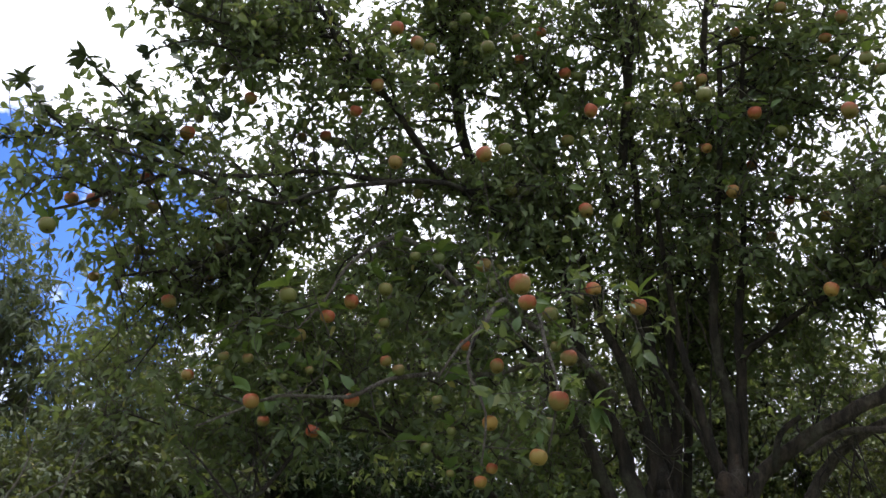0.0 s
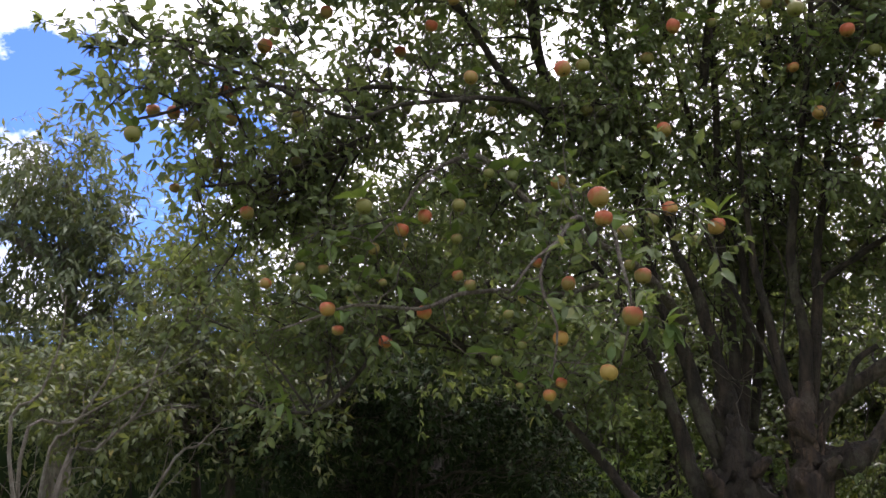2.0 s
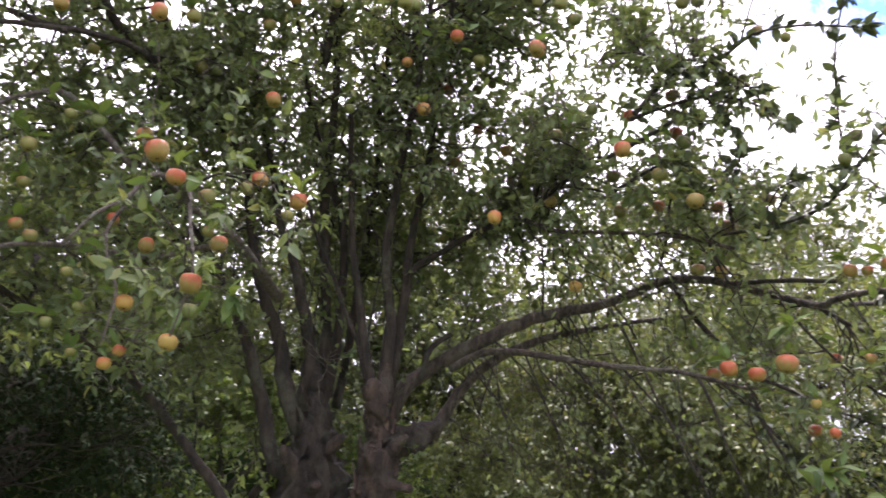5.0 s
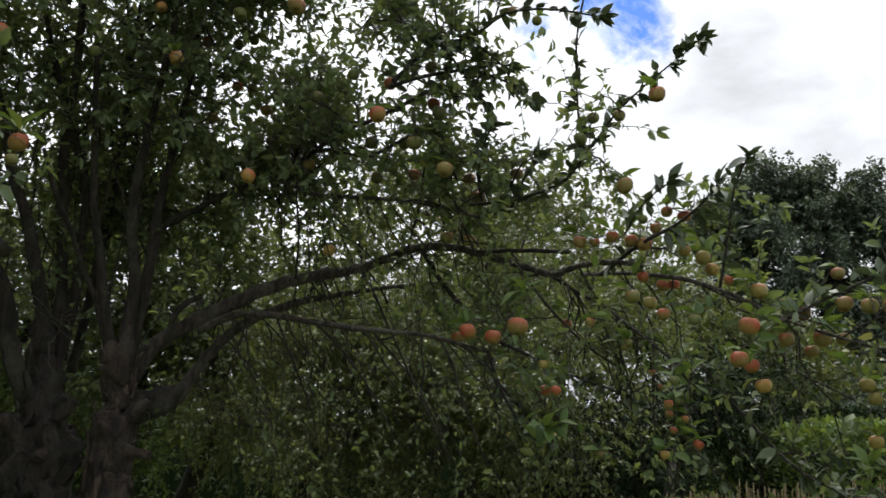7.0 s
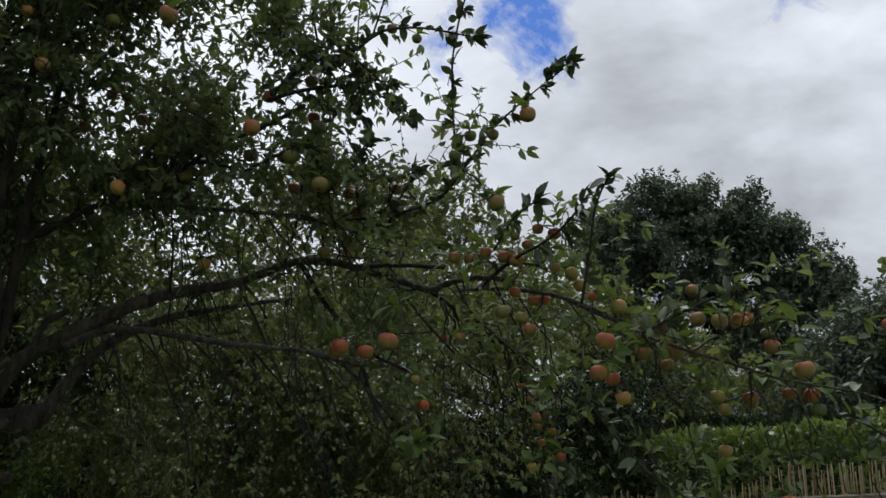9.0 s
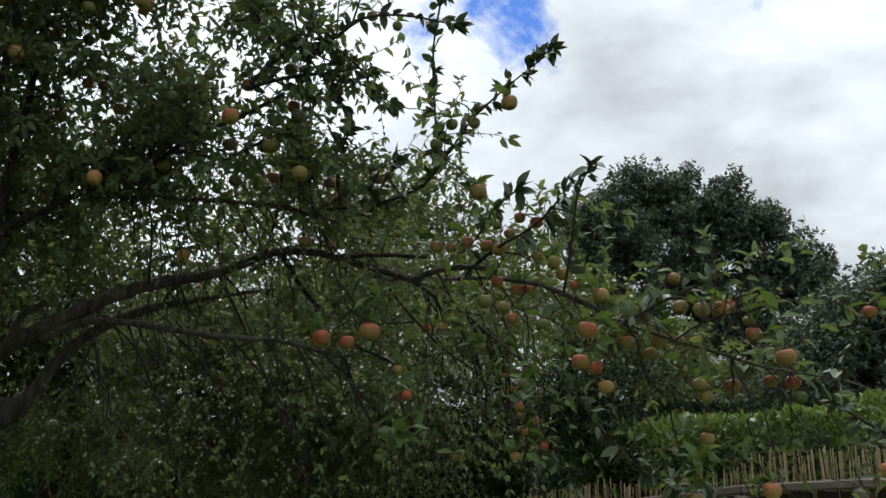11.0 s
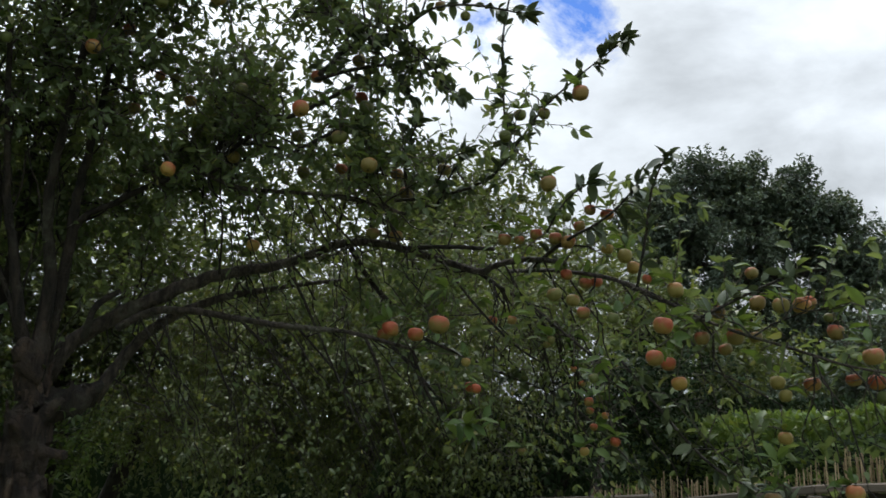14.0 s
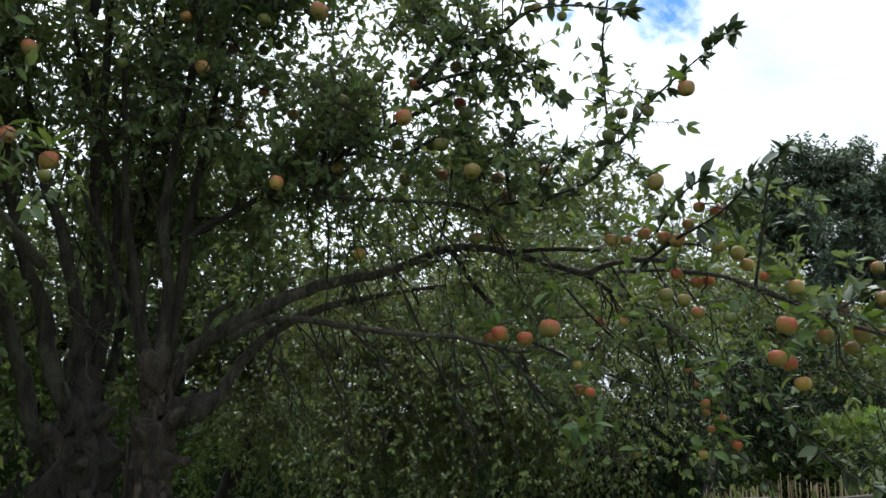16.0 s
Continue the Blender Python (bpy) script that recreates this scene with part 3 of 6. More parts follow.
limb([(1.475, 4.242, 3.681, 0.0232), (1.423, 4.037, 4.081, 0.0203), (1.431, 3.777, 4.459, 0.0145)])
# the long bough to the right and its forks
limb([(1.602, 4.858, 1.806, 0.0701), (1.665, 4.833, 1.943, 0.0574), (1.76, 4.8, 2.036, 0.051), (1.919, 4.739, 2.151, 0.0467), (2.087, 4.56, 2.256, 0.0416), (2.337, 4.44, 2.374, 0.0375), (2.513, 4.24, 2.404, 0.0336), (2.666, 4.148, 2.46, 0.0316), (2.761, 3.962, 2.517, 0.0299), (2.925, 3.853, 2.538, 0.0269), (3.007, 3.686, 2.489, 0.0244), (3.159, 3.586, 2.437, 0.0234), (3.267, 3.385, 2.36, 0.0219), (3.279, 3.306, 2.367, 0.0189), (3.296, 3.218, 2.383, 0.0168), (3.341, 3.035, 2.379, 0.0146), (3.305, 2.797, 2.32, 0.013)], sides=14, material=M_BOUGH_LIT)
limb([(3.258, 3.393, 2.363, 0.0103), (3.305, 3.239, 2.26, 0.0084), (3.354, 3.076, 2.158, 0.0071), (3.336, 2.834, 2.006, 0.0071), (3.304, 2.591, 1.859, 0.0047)])
limb([(1.835, 4.8, 1.694, 0.0489), (1.938, 4.759, 1.885, 0.0404), (2.076, 4.695, 2.08, 0.0329), (2.217, 4.63, 2.18, 0.0297), (2.387, 4.548, 2.259, 0.0266), (2.555, 4.463, 2.308, 0.0212), (2.825, 4.311, 2.369, 0.0138), (3.08, 4.149, 2.402, 0.0116)], material=M_BOUGH_LIT)
limb([(1.865, 4.609, 2.056, 0.0247), (2.019, 4.545, 2.158, 0.0247), (2.192, 4.319, 2.146, 0.0219), (2.299, 4.058, 2.093, 0.0191), (2.453, 3.761, 2.042, 0.0164), (2.57, 3.464, 2.005, 0.0121), (2.634, 3.366, 1.977, 0.0128), (2.767, 3.217, 1.923, 0.0081)], material=M_BOUGH_LIT)
limb([(1.735, 4.706, 2.002, 0.0208), (1.757, 4.685, 2.133, 0.0198), (1.808, 4.659, 2.212, 0.0177), (1.879, 4.631, 2.256, 0.0146)], label="grey curved stub")
limb([(2.834, 3.92, 2.508, 0.0179), (2.904, 3.902, 2.393, 0.015), (2.998, 3.864, 2.271, 0.015), (3.089, 3.818, 2.182, 0.0082)])
limb([(3.007, 3.686, 2.489, 0.0146), (3.133, 3.465, 2.479, 0.0117), (3.191, 3.164, 2.427, 0.0099)])
# rising shoots against the sky
limb([(2.914, 3.662, 2.719, 0.0077), (3.047, 3.451, 2.724, 0.0073), (3.12, 3.265, 2.743, 0.0069), (3.16, 3.127, 2.785, 0.0067), (3.167, 3.015, 2.863, 0.0062), (3.171, 2.896, 2.95, 0.0055), (3.173, 2.777, 3.027, 0.0047), (3.217, 2.596, 3.131, 0.0040), (3.244, 2.444, 3.193, 0.0032), (3.239, 2.344, 3.217, 0.0025)], "shoot", 8)
limb([(3.174, 3.003, 2.879, 0.0078), (3.141, 3.006, 2.931, 0.0067), (3.086, 2.972, 3.092, 0.0055), (3.036, 2.92, 3.259, 0.0055), (3.003, 2.875, 3.375, 0.0044), (2.976, 2.793, 3.531, 0.0044), (2.965, 2.691, 3.68, 0.0033)], "shoot", 8)
limb([(2.456, 3.629, 3.279, 0.0156), (2.631, 3.568, 3.489, 0.0109), (2.685, 3.282, 3.443, 0.0081), (2.736, 3.072, 3.493, 0.0067), (2.823, 2.882, 3.459, 0.0055), (2.891, 2.72, 3.389, 0.0043), (2.975, 2.664, 3.367, 0.0032)], "shoot", 8)
for rise in ([(2.439, 3.65, 3.252, 0.0117), (2.615, 3.528, 3.32, 0.0091), (2.799, 3.407, 3.346, 0.0078), (2.954, 3.336, 3.291, 0.0052), (3.075, 3.289, 3.218, 0.0039)], [(2.543, 3.518, 3.414, 0.0091), (2.693, 3.448, 3.389, 0.0065), (2.792, 3.445, 3.282, 0.0052), (2.884, 3.429, 3.197, 0.0039)], [(2.906, 3.49, 2.701, 0.0076), (2.858, 3.464, 2.86, 0.0064), (2.841, 3.428, 2.978, 0.0051), (2.864, 3.382, 3.05, 0.0038)],
             [(2.725, 3.592, 2.72, 0.0076), (2.703, 3.559, 2.852, 0.0064), (2.69, 3.521, 2.969, 0.0038)], [(2.413, 3.803, 2.91, 0.0104), (2.563, 3.691, 3.016, 0.0078), (2.669, 3.604, 3.091, 0.0052), (2.705, 3.56, 3.146, 0.0039)], [(3.03, 3.424, 2.651, 0.0076), (3.052, 3.362, 2.787, 0.0064), (3.097, 3.283, 2.909, 0.0038)]):
    limb(rise, "shoot", 7, leaf=0.068)
# fruiting bough that hangs over the fence
limb([(3.531, 3.459, 2.403, 0.0147), (3.457, 3.022, 2.336, 0.0124), (3.387, 2.647, 2.246, 0.0114), (3.327, 2.407, 2.164, 0.0098), (3.294, 2.214, 2.073, 0.0093), (3.287, 2.065, 2.0, 0.0081), (3.321, 1.942, 1.942, 0.0071), (3.394, 1.754, 1.869, 0.0061), (3.44, 1.587, 1.805, 0.0051), (3.51, 1.463, 1.776, 0.0043), (3.558, 1.371, 1.754, 0.0034)], material=M_BOUGH_LIT)
limb([(3.425, 3.196, 2.352, 0.0104), (3.314, 2.825, 2.416, 0.0085), (3.262, 2.552, 2.449, 0.006), (3.239, 2.393, 2.5, 0.0049), (3.191, 2.252, 2.557, 0.0038)], "shoot", 8)
limb([(3.087, 2.188, 2.108, 0.0062), (3.082, 2.132, 2.307, 0.0053), (3.068, 2.084, 2.472, 0.0044), (3.079, 2.019, 2.581, 0.0035)], "shoot", 8)
limb([(3.159, 1.963, 1.978, 0.006), (3.257, 1.812, 2.067, 0.0051), (3.327, 1.692, 2.12, 0.0034)], "shoot", 8)
limb([(3.548, 2.708, 1.903, 0.0060), (3.59, 2.519, 1.672, 0.0064), (3.522, 2.259, 1.485, 0.0055), (3.499, 2.107, 1.412, 0.0047), (3.48, 1.943, 1.367, 0.0034), (3.48, 1.737, 1.318, 0.0027)], "shoot", 8)
limb([(3.99, 1.194, 1.325, 0.0114), (3.953, 1.309, 1.473, 0.0085), (3.916, 1.399, 1.571, 0.0066), (3.871, 1.493, 1.642, 0.0057), (3.839, 1.557, 1.694, 0.0038)], "shoot", 8)
limb([(4.009, 1.095, 1.936, 0.0104), (3.96, 1.22, 1.974, 0.0076), (3.908, 1.357, 1.953, 0.0057), (3.865, 1.463, 1.918, 0.0047), (3.837, 1.546, 1.798, 0.0038)], "shoot", 8)
limb([(2.872, 3.553, 1.977, 0.0089), (2.994, 3.34, 1.732, 0.0059), (2.929, 2.986, 1.528, 0.0036)], "shoot", 8)
limb([(3.006, 3.463, 2.006, 0.0082), (3.45, 3.403, 1.86, 0.0071), (3.521, 3.06, 1.737, 0.0061), (3.536, 2.744, 1.527, 0.0038), (3.535, 2.579, 1.385, 0.0025)], "shoot", 8)
# thin branches that hang from the long boughs
for hang in ([(2.526, 4.011, 2.373, 0.0093), (2.612, 3.993, 2.218, 0.008), (2.721, 3.962, 1.996, 0.0067), (2.82, 3.92, 1.777, 0.0053), (2.972, 3.826, 1.438, 0.004)], [(2.341, 4.148, 2.105, 0.008), (2.504, 4.088, 1.932, 0.0067), (2.632, 4.032, 1.742, 0.0053), (2.728, 3.982, 1.555, 0.004)], [(2.697, 3.503, 1.992, 0.0085), (2.755, 3.478, 1.864, 0.0073), (2.811, 3.451, 1.669, 0.0061), (2.881, 3.4, 1.459, 0.0048)],
             [(2.826, 3.297, 1.933, 0.0083), (2.865, 3.281, 1.802, 0.0083), (2.926, 3.241, 1.664, 0.0059), (2.95, 3.222, 1.607, 0.0035)], [(2.192, 4.32, 2.137, 0.0068), (2.302, 4.299, 1.887, 0.0054), (2.403, 4.265, 1.647, 0.0041), (2.43, 4.252, 1.48, 0.0027)], [(3.058, 3.415, 2.4, 0.0076), (3.204, 3.342, 2.192, 0.0064), (3.368, 3.23, 1.991, 0.0051), (3.48, 3.133, 1.895, 0.0038)],
             [(2.117, 4.551, 2.242, 0.0057), (2.102, 4.581, 2.056, 0.0057), (2.055, 4.615, 1.871, 0.0043), (2.055, 4.621, 1.749, 0.0028)], [(2.644, 4.11, 2.088, 0.0068), (2.849, 4.016, 1.837, 0.0054), (2.987, 3.938, 1.567, 0.0041), (3.049, 3.893, 1.41, 0.0027)], [(2.661, 3.796, 2.467, 0.0078), (2.682, 3.719, 2.698, 0.0065), (2.674, 3.65, 2.911, 0.0052), (2.743, 3.554, 3.038, 0.0039)],
             [(2.259, 4.259, 2.34, 0.0068), (2.241, 4.216, 2.575, 0.0054), (2.194, 4.172, 2.807, 0.0041), (2.18, 4.112, 3.008, 0.0027)], [(2.894, 3.526, 2.448, 0.0064), (2.785, 3.539, 2.668, 0.0051), (2.738, 3.507, 2.85, 0.0038), (2.781, 3.427, 2.974, 0.0025)]):
    limb(hang, "hanging_branch", 7)
# low and forward boughs to the left
limb([(0.842, 4.974, 1.219, 0.0382), (0.759, 4.986, 1.325, 0.0361), (0.541, 5.001, 1.583, 0.0329), (0.341, 4.995, 1.808, 0.0287), (0.12, 4.973, 1.984, 0.0223), (-0.069, 4.742, 2.103, 0.0163), (-0.257, 4.502, 2.19, 0.0117), (-0.464, 4.138, 2.283, 0.0099)], label="low leaning bough")
limb([(0.924, 4.753, 2.386, 0.0377), (0.647, 4.144, 2.527, 0.0254), (0.415, 3.906, 2.604, 0.0175), (0.299, 3.246, 2.529, 0.0101), (0.22, 3.063, 2.375, 0.0077), (0.139, 2.972, 2.287, 0.0058), (0.062, 2.941, 2.166, 0.0041)], "limb", 9, material=M_TWIG)
limb([(0.383, 3.798, 2.588, 0.0128), (0.413, 3.138, 2.486, 0.0089), (0.433, 2.908, 2.274, 0.0065), (0.456, 2.777, 2.091, 0.0046), (0.415, 2.758, 1.886, 0.003)], "limb", 9, material=M_TWIG)
limb([(0.248, 3.468, 2.558, 0.0088), (0.158, 3.201, 2.277, 0.0062), (0.223, 3.129, 2.071, 0.0051), (0.203, 3.045, 1.876, 0.0033)], "limb", 9, material=M_TWIG)
limb([(0.575, 4.255, 2.523, 0.0208), (0.265, 4.291, 2.439, 0.0166), (0.025, 3.855, 2.358, 0.0128), (-0.175, 3.521, 2.272, 0.0098), (-0.307, 3.3, 2.165, 0.0082), (-0.544, 3.146, 2.145, 0.0062), (-0.685, 3.12, 2.09, 0.0053), (-0.805, 3.037, 2.024, 0.0035)], "limb", 9, material=M_TWIG)
limb([(-0.659, 3.181, 2.111, 0.0045), (-0.742, 3.152, 2.143, 0.0036), (-0.823, 3.123, 2.166, 0.0027)], "shoot", 7, leaf=0.05)
limb([(0.148, 4.096, 2.798, 0.0191), (-0.135, 3.986, 3.056, 0.0138), (-0.277, 3.774, 2.953, 0.0098), (-0.377, 3.583, 2.79, 0.0072), (-0.457, 3.509, 2.614, 0.006), (-0.553, 3.417, 2.462, 0.0039)], "limb", 9, material=M_TWIG)
limb([(-0.2, 3.975, 3.356, 0.0182), (-0.614, 3.995, 3.446, 0.0133), (-0.896, 3.74, 3.312, 0.0115), (-1.13, 3.458, 3.209, 0.0098), (-1.278, 3.22, 3.031, 0.0083), (-1.398, 3.086, 2.908, 0.006), (-1.507, 2.99, 2.842, 0.004)], "limb", 9)
limb([(-0.669, 3.792, 3.097, 0.0137), (-1.038, 3.948, 3.009, 0.0106), (-1.225, 3.702, 2.833, 0.0079), (-1.416, 3.528, 2.745, 0.0055)], "limb", 9)
# sprays that reach out into the sky on both sides of the crown
for spray in ([(-1.11, 3.471, 3.302, 0.008), (-1.301, 3.288, 3.328, 0.0067), (-1.435, 3.153, 3.282, 0.0055), (-1.576, 3.028, 3.191, 0.0043), (-1.639, 2.926, 3.129, 0.003)],
              [(-1.473, 3.09, 3.245, 0.005), (-1.511, 3.013, 3.271, 0.0043), (-1.536, 2.936, 3.306, 0.0037), (-1.557, 2.852, 3.352, 0.003)],
              [(-1.141, 3.338, 3.307, 0.007), (-1.235, 3.2, 3.376, 0.006), (-1.29, 3.08, 3.432, 0.005), (-1.333, 2.977, 3.46, 0.004), (-1.354, 2.889, 3.479, 0.003)],
              [(-1.188, 3.263, 3.298, 0.005), (-1.248, 3.125, 3.389, 0.004), (-1.214, 3.05, 3.438, 0.003)],
              [(-0.966, 3.555, 3.469, 0.006), (-1.011, 3.419, 3.545, 0.005), (-1.041, 3.299, 3.593, 0.004), (-1.06, 3.195, 3.616, 0.003)],
              [(-0.738, 3.63, 3.872, 0.008), (-0.966, 3.454, 3.849, 0.0063), (-1.103, 3.309, 3.8, 0.0047), (-1.239, 3.208, 3.673, 0.003)],
              [(-0.808, 3.542, 3.979, 0.008), (-0.99, 3.411, 3.962, 0.0063), (-1.156, 3.267, 3.954, 0.0047), (-1.181, 3.148, 3.982, 0.003)]):
    limb(spray, "shoot", 7, leaf=0.068)
for spray in ([(2.901, 3.484, 2.728, 0.006), (2.826, 3.399, 2.866, 0.005), (2.798, 3.295, 2.961, 0.004), (2.774, 3.212, 2.993, 0.003)],
              [(3.012, 3.401, 2.759, 0.006), (2.98, 3.262, 2.85, 0.0045), (2.992, 3.118, 2.863, 0.003)],
              [(2.781, 3.531, 2.803, 0.005), (2.686, 3.484, 2.915, 0.004), (2.621, 3.431, 2.986, 0.003)],
              [(2.709, 3.376, 3.502, 0.007), (2.863, 3.278, 3.349, 0.0057), (2.929, 3.224, 3.202, 0.0043), (2.966, 3.143, 3.134, 0.003)],
              [(2.451, 3.591, 3.592, 0.007), (2.642, 3.474, 3.473, 0.0057), (2.77, 3.363, 3.382, 0.0043), (2.894, 3.226, 3.325, 0.003)],
              [(2.617, 3.645, 3.33, 0.006), (2.758, 3.546, 3.245, 0.0045), (2.828, 3.447, 3.232, 0.003)],
              [(2.952, 2.534, 2.361, 0.005), (2.953, 2.426, 2.469, 0.004), (2.976, 2.31, 2.524, 0.003)]):
    limb(spray, "shoot", 7, leaf=0.080)
limb([(-0.395, 4.058, 2.38, 0.0149), (-0.621, 4.155, 2.142, 0.0115), (-0.818, 3.918, 1.819, 0.0098), (-0.978, 3.762, 1.779, 0.0074), (-1.104, 3.603, 1.799, 0.0041)], "limb", 9)

